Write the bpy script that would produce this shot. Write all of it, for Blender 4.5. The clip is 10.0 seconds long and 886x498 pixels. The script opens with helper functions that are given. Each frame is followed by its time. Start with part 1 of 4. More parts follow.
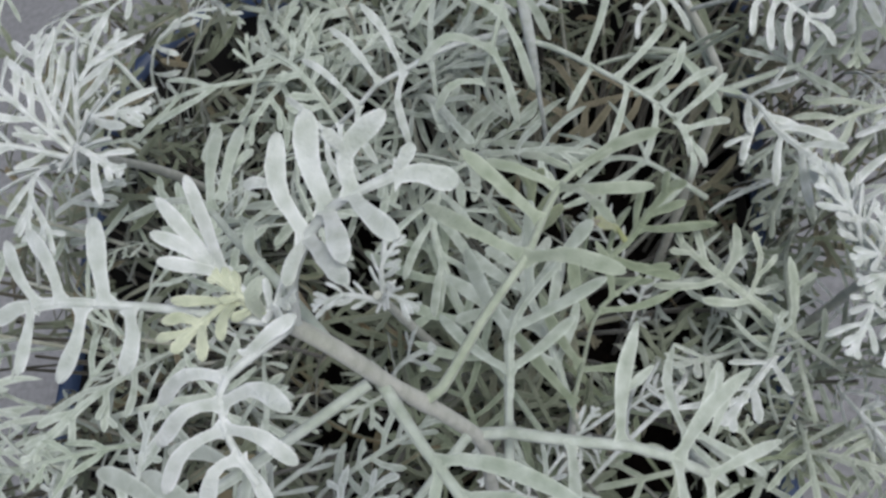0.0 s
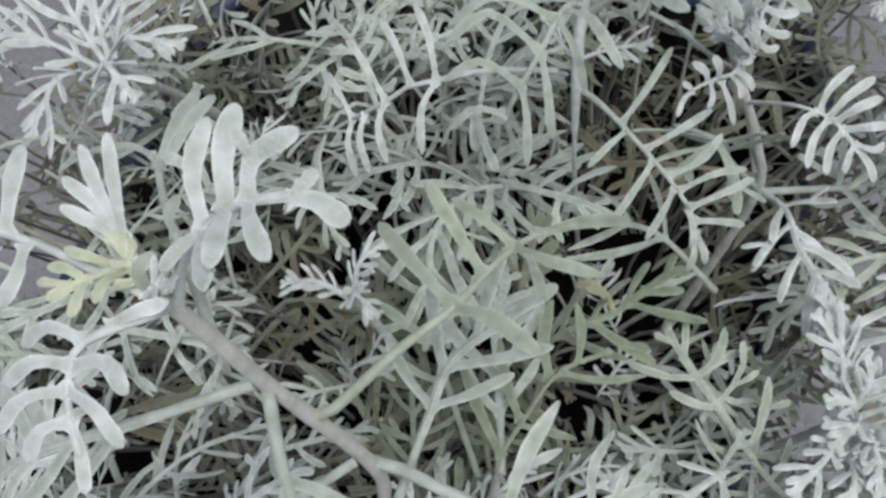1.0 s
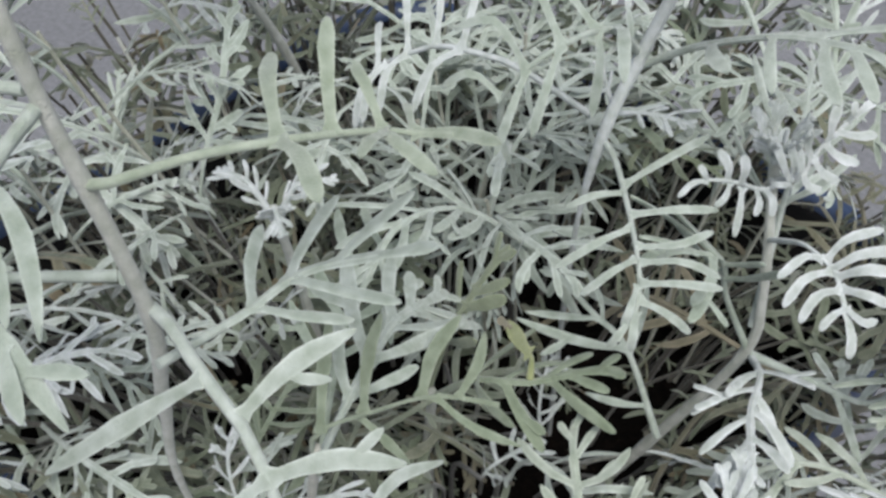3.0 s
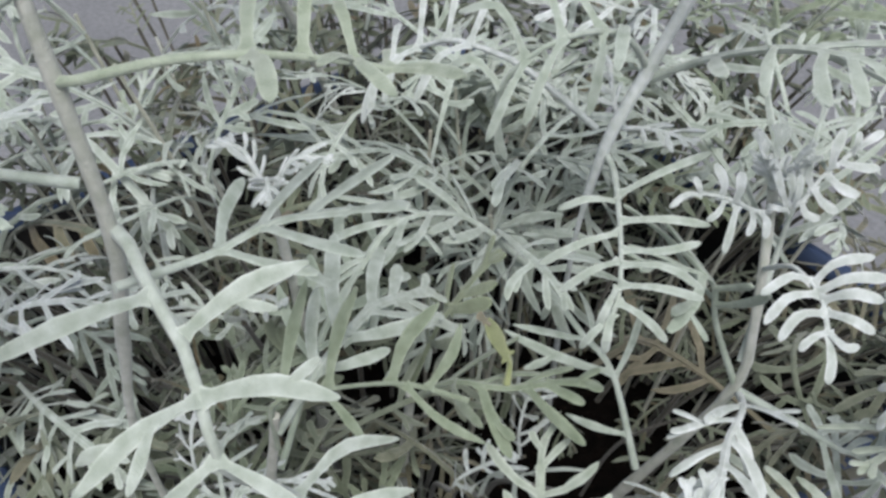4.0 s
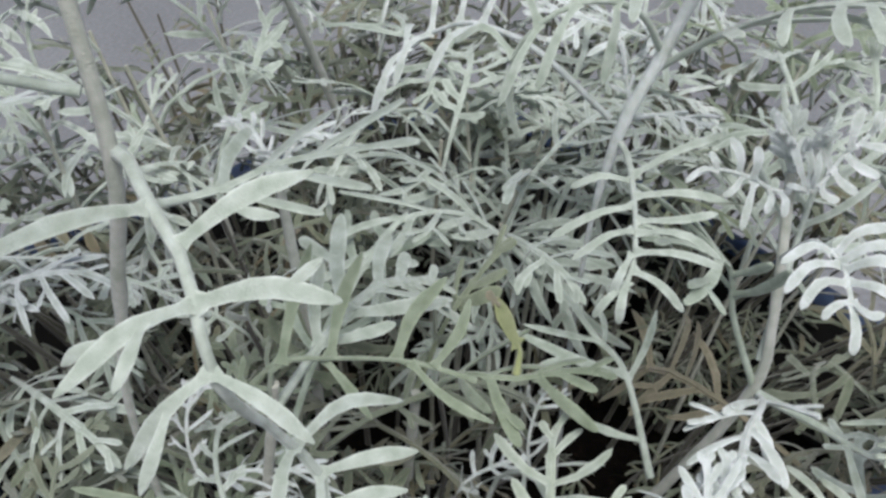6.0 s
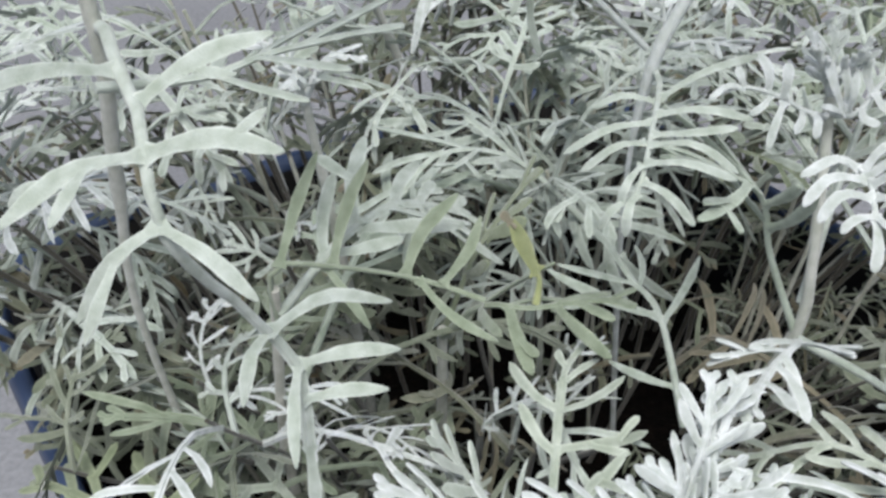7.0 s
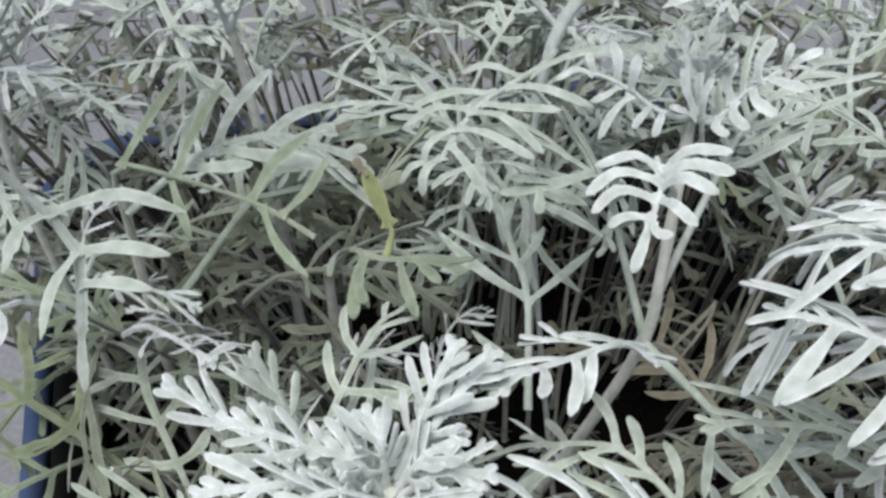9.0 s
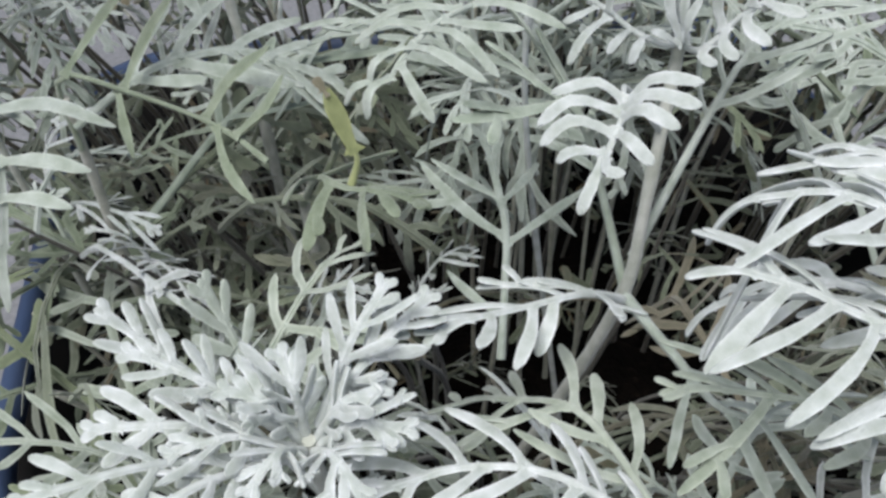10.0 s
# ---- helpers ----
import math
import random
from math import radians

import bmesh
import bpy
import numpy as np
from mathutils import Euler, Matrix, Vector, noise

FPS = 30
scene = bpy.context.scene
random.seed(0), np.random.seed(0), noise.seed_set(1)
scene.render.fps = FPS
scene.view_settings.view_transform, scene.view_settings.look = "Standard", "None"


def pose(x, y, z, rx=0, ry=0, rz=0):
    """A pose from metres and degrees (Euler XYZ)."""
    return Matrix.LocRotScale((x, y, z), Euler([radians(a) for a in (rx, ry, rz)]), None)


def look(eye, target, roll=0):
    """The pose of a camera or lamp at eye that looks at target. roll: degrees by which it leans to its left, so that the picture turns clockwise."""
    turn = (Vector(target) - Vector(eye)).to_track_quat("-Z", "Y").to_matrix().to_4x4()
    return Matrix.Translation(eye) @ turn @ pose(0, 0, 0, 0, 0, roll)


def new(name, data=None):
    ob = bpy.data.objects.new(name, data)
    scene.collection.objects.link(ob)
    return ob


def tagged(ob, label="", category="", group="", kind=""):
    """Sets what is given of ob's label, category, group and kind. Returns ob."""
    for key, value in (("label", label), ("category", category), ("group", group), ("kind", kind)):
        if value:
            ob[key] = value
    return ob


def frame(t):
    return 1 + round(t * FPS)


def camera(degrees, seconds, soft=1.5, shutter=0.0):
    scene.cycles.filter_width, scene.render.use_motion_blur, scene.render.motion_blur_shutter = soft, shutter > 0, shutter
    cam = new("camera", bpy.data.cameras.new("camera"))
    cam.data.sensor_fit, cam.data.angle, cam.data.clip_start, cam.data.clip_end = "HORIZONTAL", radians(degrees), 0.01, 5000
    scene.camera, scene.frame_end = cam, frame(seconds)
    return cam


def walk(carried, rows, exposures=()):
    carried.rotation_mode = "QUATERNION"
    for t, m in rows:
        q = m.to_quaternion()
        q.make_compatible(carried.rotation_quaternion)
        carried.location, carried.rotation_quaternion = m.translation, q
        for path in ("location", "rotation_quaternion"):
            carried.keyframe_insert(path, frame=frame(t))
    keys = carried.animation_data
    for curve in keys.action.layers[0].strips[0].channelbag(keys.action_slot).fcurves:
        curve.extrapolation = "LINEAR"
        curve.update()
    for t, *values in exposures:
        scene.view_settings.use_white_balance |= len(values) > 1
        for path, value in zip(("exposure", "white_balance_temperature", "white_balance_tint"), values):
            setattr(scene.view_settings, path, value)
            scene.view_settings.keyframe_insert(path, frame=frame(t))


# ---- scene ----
cam = camera(42.0, 10.0, soft=2.9)
PATH = [
    (0, (0.0068, 0.0009, 0.5530), (-0.0729, 0.1087, 0.3420), -39.44),
    (0.5, (0.0151, 0.0061, 0.5450), (-0.0748, 0.1102, 0.3363), -35.52),
    (1, (0.0231, 0.0112, 0.5468), (-0.0720, 0.1141, 0.3398), -27.76),
    (1.5, (0.0342, 0.0110, 0.5428), (-0.0708, 0.1172, 0.3423), -23.56),
    (2, (0.0436, 0.0152, 0.5320), (-0.0716, 0.1191, 0.3360), -17.01),
    (2.5, (0.0546, 0.0191, 0.5152), (-0.0734, 0.1245, 0.3281), -12.47),
    (3, (0.0580, 0.0137, 0.5013), (-0.0737, 0.1281, 0.3222), -4.98),
    (3.2, (0.0625, 0.0108, 0.4962), (-0.0734, 0.1288, 0.3227), -2.71),
    (4.5, (0.0783, 0.0155, 0.4827), (-0.0761, 0.1293, 0.3223), -1.71),
    (5, (0.0816, 0.0119, 0.4776), (-0.0768, 0.1296, 0.3240), -1.17),
    (5.2, (0.0811, 0.0062, 0.4756), (-0.0757, 0.1297, 0.3251), -0.29),
    (6.5, (0.0906, 0.0084, 0.4512), (-0.0813, 0.1261, 0.3132), -1.69),
    (7, (0.1031, 0.0206, 0.4413), (-0.0812, 0.1220, 0.3062), -3.42),
    (7.5, (0.1091, 0.0374, 0.4347), (-0.0822, 0.1283, 0.3017), -3.02),
    (8, (0.1210, 0.0567, 0.4344), (-0.0752, 0.1352, 0.3008), -2.36),
    (8.5, (0.1304, 0.0683, 0.4341), (-0.0708, 0.1325, 0.3002), -1.22),
    (9, (0.1377, 0.0822, 0.4367), (-0.0654, 0.1344, 0.3005), -0.20),
    (9.5, (0.1307, 0.1028, 0.4259), (-0.0725, 0.1380, 0.2846), -0.66),
    (10, (0.1294, 0.1079, 0.4266), (-0.0707, 0.1370, 0.2797), -0.84),
]
EXPOSE = [(0.0, -0.52), (2.5, -0.29), (5.0, -0.21), (6.4, -0.16), (7.3, 0.04), (8.5, -0.02), (10.0, -0.18)]
walk(cam, [(t, look(eye, target, roll)) for t, eye, target, roll in PATH], EXPOSE)

# ---- light: an overcast sky and a very soft sun ----
SUN_UP, SUN_ROUND = radians(62), radians(120)
world = bpy.data.worlds.new("overcast_sky")
scene.world = world
world.use_nodes = True
wn = world.node_tree
sky = wn.nodes.new("ShaderNodeTexSky")
sky.sky_type, sky.sun_disc = "NISHITA", False
sky.sun_elevation, sky.sun_rotation = SUN_UP, SUN_ROUND
sky.dust_density, sky.ozone_density = 4.0, 1.0
wn.links.new(sky.outputs["Color"], wn.nodes["Background"].inputs["Color"])
wn.nodes["Background"].inputs["Strength"].default_value = 0.085

sun = new("sun", bpy.data.lights.new("sun", "SUN"))
sun.data.energy, sun.data.angle, sun.data.color = 3.15, radians(32), (0.965, 1.0, 0.995)
to_sun = Vector((math.sin(SUN_ROUND) * math.cos(SUN_UP), math.cos(SUN_ROUND) * math.cos(SUN_UP), math.sin(SUN_UP)))
sun.matrix_world = look(to_sun * 3, (0, 0, 0))


# ---- materials ----
def material(name, rough=0.8):
    mat = bpy.data.materials.new(name)
    mat.use_nodes = True
    nt = mat.node_tree
    bsdf = nt.nodes["Principled BSDF"]
    bsdf.inputs["Roughness"].default_value = rough
    return mat, nt, bsdf


def noise_node(nt, scale, detail=3.0):
    co = nt.nodes.new("ShaderNodeTexCoord")
    n = nt.nodes.new("ShaderNodeTexNoise")
    n.inputs["Scale"].default_value, n.inputs["Detail"].default_value = scale, detail
    nt.links.new(co.outputs["Object"], n.inputs["Vector"])
    return n


def ramp_node(nt, stops):
    r = nt.nodes.new("ShaderNodeValToRGB")
    e = r.color_ramp.elements
    while len(e) < len(stops):
        e.new(0.5)
    for el, (p, c) in zip(e, stops):
        el.position, el.color = p, (*c, 1)
    return r


def felt(name, low, high, old, piece=False, clear=0.13):
    """Woolly leaf skin: two tones chosen leaf by leaf, mottled, with a fine nap and some light coming through."""
    mat, nt, bsdf = material(name, 0.85)
    if piece:
        pick = nt.nodes.new("ShaderNodeNewGeometry").outputs["Random Per Island"]
    else:
        pick = nt.nodes.new("ShaderNodeObjectInfo").outputs["Random"]
    r = ramp_node(nt, [(0.0, low), (0.75, high), (1.0, old)])
    nt.links.new(pick, r.inputs["Fac"])
    blotch = noise_node(nt, 340.0, 5.0)
    tone = ramp_node(nt, [(0.30, (0.70, 0.73, 0.67)), (0.70, (1.09, 1.08, 1.09))])
    nt.links.new(blotch.outputs["Fac"], tone.inputs["Fac"])
    mul = nt.nodes.new("ShaderNodeMix")
    mul.data_type, mul.blend_type = "RGBA", "MULTIPLY"
    mul.inputs["Factor"].default_value = 1.0
    nt.links.new(r.outputs["Color"], mul.inputs[6])
    nt.links.new(tone.outputs["Color"], mul.inputs[7])
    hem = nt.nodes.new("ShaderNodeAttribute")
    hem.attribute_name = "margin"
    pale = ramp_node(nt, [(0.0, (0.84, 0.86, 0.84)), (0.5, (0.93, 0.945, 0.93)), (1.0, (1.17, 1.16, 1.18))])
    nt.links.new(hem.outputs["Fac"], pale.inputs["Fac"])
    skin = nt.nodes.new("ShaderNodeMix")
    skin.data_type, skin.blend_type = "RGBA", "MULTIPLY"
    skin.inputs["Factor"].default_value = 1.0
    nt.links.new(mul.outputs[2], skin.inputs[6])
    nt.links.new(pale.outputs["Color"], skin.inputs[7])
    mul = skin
    nt.links.new(mul.outputs[2], bsdf.inputs["Base Color"])
    bsdf.inputs["Sheen Weight"].default_value = 0.45
    bsdf.inputs["Sheen Roughness"].default_value = 0.6
    bsdf.inputs["Specular IOR Level"].default_value = 0.15
    nap = noise_node(nt, 2600.0, 2.0)
    bump = nt.nodes.new("ShaderNodeBump")
    bump.inputs["Strength"].default_value, bump.inputs["Distance"].default_value = 0.6, 0.0004
    nt.links.new(nap.outputs["Fac"], bump.inputs["Height"])
    nt.links.new(bump.outputs["Normal"], bsdf.inputs["Normal"])
    thin = nt.nodes.new("ShaderNodeBsdfTranslucent")
    nt.links.new(mul.outputs[2], thin.inputs["Color"])
    mix = nt.nodes.new("ShaderNodeMixShader")
    mix.inputs["Fac"].default_value = clear
    nt.links.new(bsdf.outputs["BSDF"], mix.inputs[1])
    nt.links.new(thin.outputs["BSDF"], mix.inputs[2])
    nt.links.new(mix.outputs["Shader"], nt.nodes["Material Output"].inputs["Surface"])
    return mat


WHITE = felt("white_felt", (0.77, 0.80, 0.805), (0.855, 0.875, 0.89), (0.74, 0.775, 0.76))
SILVER = felt("silver_felt", (0.56, 0.615, 0.555), (0.67, 0.715, 0.67), (0.51, 0.575, 0.485))
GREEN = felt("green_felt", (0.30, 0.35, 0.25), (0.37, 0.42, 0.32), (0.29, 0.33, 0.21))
YELLOW = felt("yellowing_felt", (0.38, 0.42, 0.19), (0.42, 0.46, 0.22), (0.38, 0.36, 0.17))
PALE = felt("pale_green_felt", (0.52, 0.57, 0.49), (0.58, 0.62, 0.55), (0.48, 0.54, 0.43))
# Low leaves: old grey-brown felt with the bush's shade put into the tone.
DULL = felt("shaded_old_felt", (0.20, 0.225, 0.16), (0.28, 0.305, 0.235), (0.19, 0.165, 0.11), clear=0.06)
TAN = felt("withered_felt", (0.27, 0.24, 0.17), (0.35, 0.32, 0.24), (0.21, 0.165, 0.11), clear=0.1)
CREAM = felt("budding_felt", (0.72, 0.75, 0.60), (0.76, 0.79, 0.62), (0.70, 0.74, 0.55))
CROWD = felt("crowded_felt", (0.56, 0.615, 0.55), (0.69, 0.735, 0.69), (0.46, 0.52, 0.42), piece=True)
OLD_SHADED = felt("shaded_old_crowded_felt", (0.165, 0.185, 0.13), (0.26, 0.285, 0.215), (0.20, 0.155, 0.095), piece=True, clear=0.06)
CROWN = felt("young_crowded_felt", (0.69, 0.73, 0.71), (0.79, 0.82, 0.81), (0.62, 0.67, 0.62), piece=True)
STEM = felt("stem_felt", (0.56, 0.56, 0.51), (0.64, 0.64, 0.60), (0.54, 0.51, 0.44), clear=0.0)
STALK = felt("aging_stem", (0.50, 0.49, 0.41), (0.56, 0.56, 0.49), (0.46, 0.42, 0.33), clear=0.0)
# Woody brown, darkened in colour so inner stems sink into the bush's shade.
WOODY_SHADED = felt("shaded_woody_stem", (0.06, 0.052, 0.038), (0.10, 0.09, 0.068), (0.05, 0.04, 0.03), clear=0.0)


# ---- ground, pot, soil ----
GROUND_Z, RIM_Z, SOIL_Z = 0.03, 0.250, 0.205
mat_ground, nt, bsdf = material("grey_concrete", 0.9)
n1, n2 = noise_node(nt, 6.0, 6.0), noise_node(nt, 260.0, 3.0)
r1 = ramp_node(nt, [(0.3, (0.20, 0.20, 0.215)), (0.7, (0.26, 0.26, 0.275))])
r2 = ramp_node(nt, [(0.35, (0.85, 0.85, 0.85)), (0.65, (1.08, 1.08, 1.08))])
nt.links.new(n1.outputs["Fac"], r1.inputs["Fac"])
nt.links.new(n2.outputs["Fac"], r2.inputs["Fac"])
mm = nt.nodes.new("ShaderNodeMix")
mm.data_type, mm.blend_type = "RGBA", "MULTIPLY"
mm.inputs["Factor"].default_value = 1.0
nt.links.new(r1.outputs["Color"], mm.inputs[6])
nt.links.new(r2.outputs["Color"], mm.inputs[7])
nt.links.new(mm.outputs[2], bsdf.inputs["Base Color"])
bp = nt.nodes.new("ShaderNodeBump")
bp.inputs["Strength"].default_value, bp.inputs["Distance"].default_value = 0.4, 0.002
nt.links.new(n2.outputs["Fac"], bp.inputs["Height"])
nt.links.new(bp.outputs["Normal"], bsdf.inputs["Normal"])

mat_pot, nt, bsdf = material("blue_plastic", 0.45)
n1 = noise_node(nt, 40.0, 4.0)
r1 = ramp_node(nt, [(0.3, (0.045, 0.075, 0.16)), (0.75, (0.085, 0.12, 0.22))])
nt.links.new(n1.outputs["Fac"], r1.inputs["Fac"])
nt.links.new(r1.outputs["Color"], bsdf.inputs["Base Color"])

# Near-black skin that stands in for shade on the pot's inner wall.
mat_inner_shade, nt, bsdf = material("inner_shade_black", 0.6)
bsdf.inputs["Specular IOR Level"].default_value = 0.1
n1 = noise_node(nt, 90.0, 4.0)
r1 = ramp_node(nt, [(0.3, (0.008, 0.008, 0.009)), (0.8, (0.02, 0.018, 0.017))])
nt.links.new(n1.outputs["Fac"], r1.inputs["Fac"])
nt.links.new(r1.outputs["Color"], bsdf.inputs["Base Color"])

mat_soil, nt, bsdf = material("dark_potting_soil", 0.95)
bsdf.inputs["Specular IOR Level"].default_value = 0.1
n1 = noise_node(nt, 300.0, 6.0)
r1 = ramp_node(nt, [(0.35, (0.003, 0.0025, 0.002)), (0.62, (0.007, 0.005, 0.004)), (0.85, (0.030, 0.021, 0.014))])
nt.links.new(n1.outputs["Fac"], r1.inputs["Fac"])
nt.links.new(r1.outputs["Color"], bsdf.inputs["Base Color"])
bp = nt.nodes.new("ShaderNodeBump")
bp.inputs["Strength"].default_value, bp.inputs["Distance"].default_value = 1.0, 0.004
nt.links.new(n1.outputs["Fac"], bp.inputs["Height"])
nt.links.new(bp.outputs["Normal"], bsdf.inputs["Normal"])


def mesh_object(name, verts, faces, mat, smooth=True, crisp=False, margin=None):
    me = bpy.data.meshes.new(name)
    me.from_pydata([tuple(v) for v in verts], [], faces)
    me.materials.append(mat)
    me.polygons.foreach_set("use_smooth", [smooth] * len(me.polygons))
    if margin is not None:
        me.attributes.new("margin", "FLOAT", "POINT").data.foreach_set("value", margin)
    if crisp:
        me.set_sharp_from_angle(angle=radians(65))
    me.update()
    return new(name, me)


bm = bmesh.new()
bmesh.ops.create_grid(bm, x_segments=40, y_segments=40, size=40.0)
me = bpy.data.meshes.new("ground")
bm.to_mesh(me)
bm.free()
me.materials.append(mat_ground)
ground = tagged(new("ground", me), "plain grey concrete paving around the pot", "ground", kind="structure")
ground.location = (0, 0, GROUND_Z)

POT = Vector((-0.1270, 0.1540, GROUND_Z))


def rounded_square(half, radius, z, n=8):
    out = []
    for q, (sx, sy) in enumerate(((1, 1), (-1, 1), (-1, -1), (1, -1))):
        for k in range(n + 1):
            a = radians(90 * q + 90 * k / n)
            out.append((sx * (half - radius) + radius * math.cos(a), sy * (half - radius) + radius * math.sin(a), z))
    return out


def lofted(rings, cap_first=False, cap_last=False):
    n = len(rings[0])
    verts = [v for ring in rings for v in ring]
    faces = [(i * n + j, i * n + (j + 1) % n, (i + 1) * n + (j + 1) % n, (i + 1) * n + j) for i in range(len(rings) - 1) for j in range(n)]
    if cap_first:
        faces.append(tuple(reversed(range(n))))
    if cap_last:
        faces.append(tuple(range((len(rings) - 1) * n, len(rings) * n)))
    return verts, faces


def build_pot():
    h = RIM_Z - GROUND_Z
    pot = tagged(new("plant_pot"), "square dark blue plastic pot with rounded corners, inside blackened for shade", "plant pot")
    pot.location = POT
    v, f = lofted([rounded_square(0.092, 0.030, 0.0), rounded_square(0.095, 0.032, 0.004), rounded_square(0.112, 0.040, h - 0.022),
                   rounded_square(0.1095, 0.038, h - 0.022), rounded_square(0.092, 0.030, 0.006)], True, True)
    body = mesh_object("body", v, f, mat_pot)
    v, f = lofted([rounded_square(0.112, 0.040, h - 0.024), rounded_square(0.1175, 0.044, h - 0.024), rounded_square(0.1185, 0.044, h - 0.004), rounded_square(0.1175, 0.043, h),
                   rounded_square(0.1140, 0.041, h), rounded_square(0.1125, 0.040, h - 0.004), rounded_square(0.1098, 0.038, h - 0.024)])
    rim = mesh_object("rim", v, f, mat_pot)
    # Added inner sheet: the pot's shaded inside built as a black surface.
    v, f = lofted([rounded_square(0.1115, 0.040, h - 0.0035), rounded_square(0.1085, 0.038, h - 0.0035), rounded_square(0.1010, 0.034, h - 0.080)])
    inner_shade = mesh_object("inner_shade", v, f, mat_inner_shade)
    inner_shade["label"] = "black sheet added for the shade inside the pot"
    for ob in (body, rim, inner_shade):
        ob.parent = pot
    return pot


build_pot()

size = 48
verts, faces = [], []
for i in range(size + 1):
    for j in range(size + 1):
        x, y = (i / size - 0.5) * 0.206, (j / size - 0.5) * 0.206
        verts.append((x, y, 0.004 * noise.noise(Vector((x, y, 0)) * 60) + 0.003 * noise.noise(Vector((x, y, 4)) * 160)))
for i in range(size):
    for j in range(size):
        a = i * (size + 1) + j
        faces.append((a, a + size + 1, a + size + 2, a + 1))
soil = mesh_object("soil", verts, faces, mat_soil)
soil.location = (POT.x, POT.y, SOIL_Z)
tagged(soil, "near-black potting soil filling the pot", "soil", kind="stuff")


# ---- leaves and stems ----
def unit(v):
    return v / max(np.linalg.norm(v), 1e-9)


def spline(points, count):
    """A smooth line through the points, evenly stepped."""
    p = np.array(points, float)
    if len(p) == 2:
        return p[0] + np.linspace(0, 1, count)[:, None] * (p[1] - p[0])
    q = np.vstack([2 * p[0] - p[1], p, 2 * p[-1] - p[-2]])
    fine = []
    for k in range(1, len(q) - 2):
        for t in np.linspace(0, 1, 16, endpoint=k == len(q) - 3):
            a, b, c, d = q[k - 1 : k + 3]
            fine.append(0.5 * (2 * b + (c - a) * t + (2 * a - 5 * b + 4 * c - d) * t * t + (3 * b - a - 3 * c + d) * t**3))
    fine = np.array(fine)
    run = np.r_[0, np.cumsum(np.linalg.norm(np.diff(fine, axis=0), axis=1))]
    at = np.linspace(0, run[-1], count)
    return np.stack([np.interp(at, run, fine[:, n]) for n in range(3)], 1)


EDGE = random.Random(3)


class Skin:
    """Gathers the blades and stalks of one leaf into one mesh."""

    def __init__(self, fine=True):
        self.verts, self.faces, self.margin, self.fine = [], [], [], fine

    def ring_strip(self, rings, rim):
        n, base = len(rings[0]), len(self.verts)
        for ring in rings:
            self.verts.extend(ring)
            self.margin.extend(rim)
        for i in range(len(rings) - 1):
            for j in range(n):
                a, b = base + i * n + j, base + i * n + (j + 1) % n
                self.faces.append((a, b, b + n, a + n))
        last = base + (len(rings) - 1) * n
        self.faces.append(tuple(range(last, last + n)))
        self.faces.append(tuple(reversed(range(base, base + n))))

    def blade(self, line, normal, widths, thick, trough=0.06):
        tang = np.gradient(line, axis=0)
        rings = []
        for p, t, w in zip(line, tang, widths):
            t = unit(t)
            s = unit(np.cross(normal, t))
            n = np.cross(t, s)
            h = w / 2
            a, b = h * (1 + 0.09 * EDGE.uniform(-1, 1)), h * (1 + 0.09 * EDGE.uniform(-1, 1))
            th = thick * min(1.0, 0.35 + w / 0.002)
            if self.fine:
                rings.append([p - s * a + n * trough * h, p - s * a * 0.55 + n * (th * 0.5 + trough * h * 0.35), p + n * th * 0.3, p + s * b * 0.55 + n * (th * 0.5 + trough * h * 0.35),
                              p + s * b + n * trough * h, p + s * h * 0.5 - n * th * 0.5, p - n * th * 0.9, p - s * h * 0.5 - n * th * 0.5])
            else:
                rings.append([p - s * a + n * 0.6 * trough * h, p + n * th * 0.15, p + s * b + n * 0.6 * trough * h, p - n * th * 0.45])
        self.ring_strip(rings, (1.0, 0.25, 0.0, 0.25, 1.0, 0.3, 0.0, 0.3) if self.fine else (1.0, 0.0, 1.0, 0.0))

    def stalk(self, line, radii, sides=6):
        tang = np.gradient(line, axis=0)
        rings, side = [], None
        for p, t, r in zip(line, tang, radii):
            t = unit(t)
            side = unit(np.cross(t, (0.3, 0.5, 0.8)) if side is None else side - t * (side @ t))
            up = np.cross(t, side)
            rings.append([p + r * (math.cos(a) * side + math.sin(a) * up) for a in np.arange(sides) * 2 * math.pi / sides])
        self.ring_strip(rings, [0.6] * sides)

    def make(self, name, mat):
        return mesh_object(name, self.verts, self.faces, mat, crisp=True, margin=self.margin)


BLADE_W = np.array([1.25, 0.66, 0.64, 0.76, 0.88, 0.94, 0.90, 0.72, 0.44, 0.12])
LANCE_W = np.array([1.20, 0.60, 0.68, 0.88, 1.0, 0.94, 0.76, 0.52, 0.30, 0.08])
BLADE_S = np.array([0.0, 0.10, 0.24, 0.40, 0.56, 0.70, 0.82, 0.92, 0.98, 1.0])


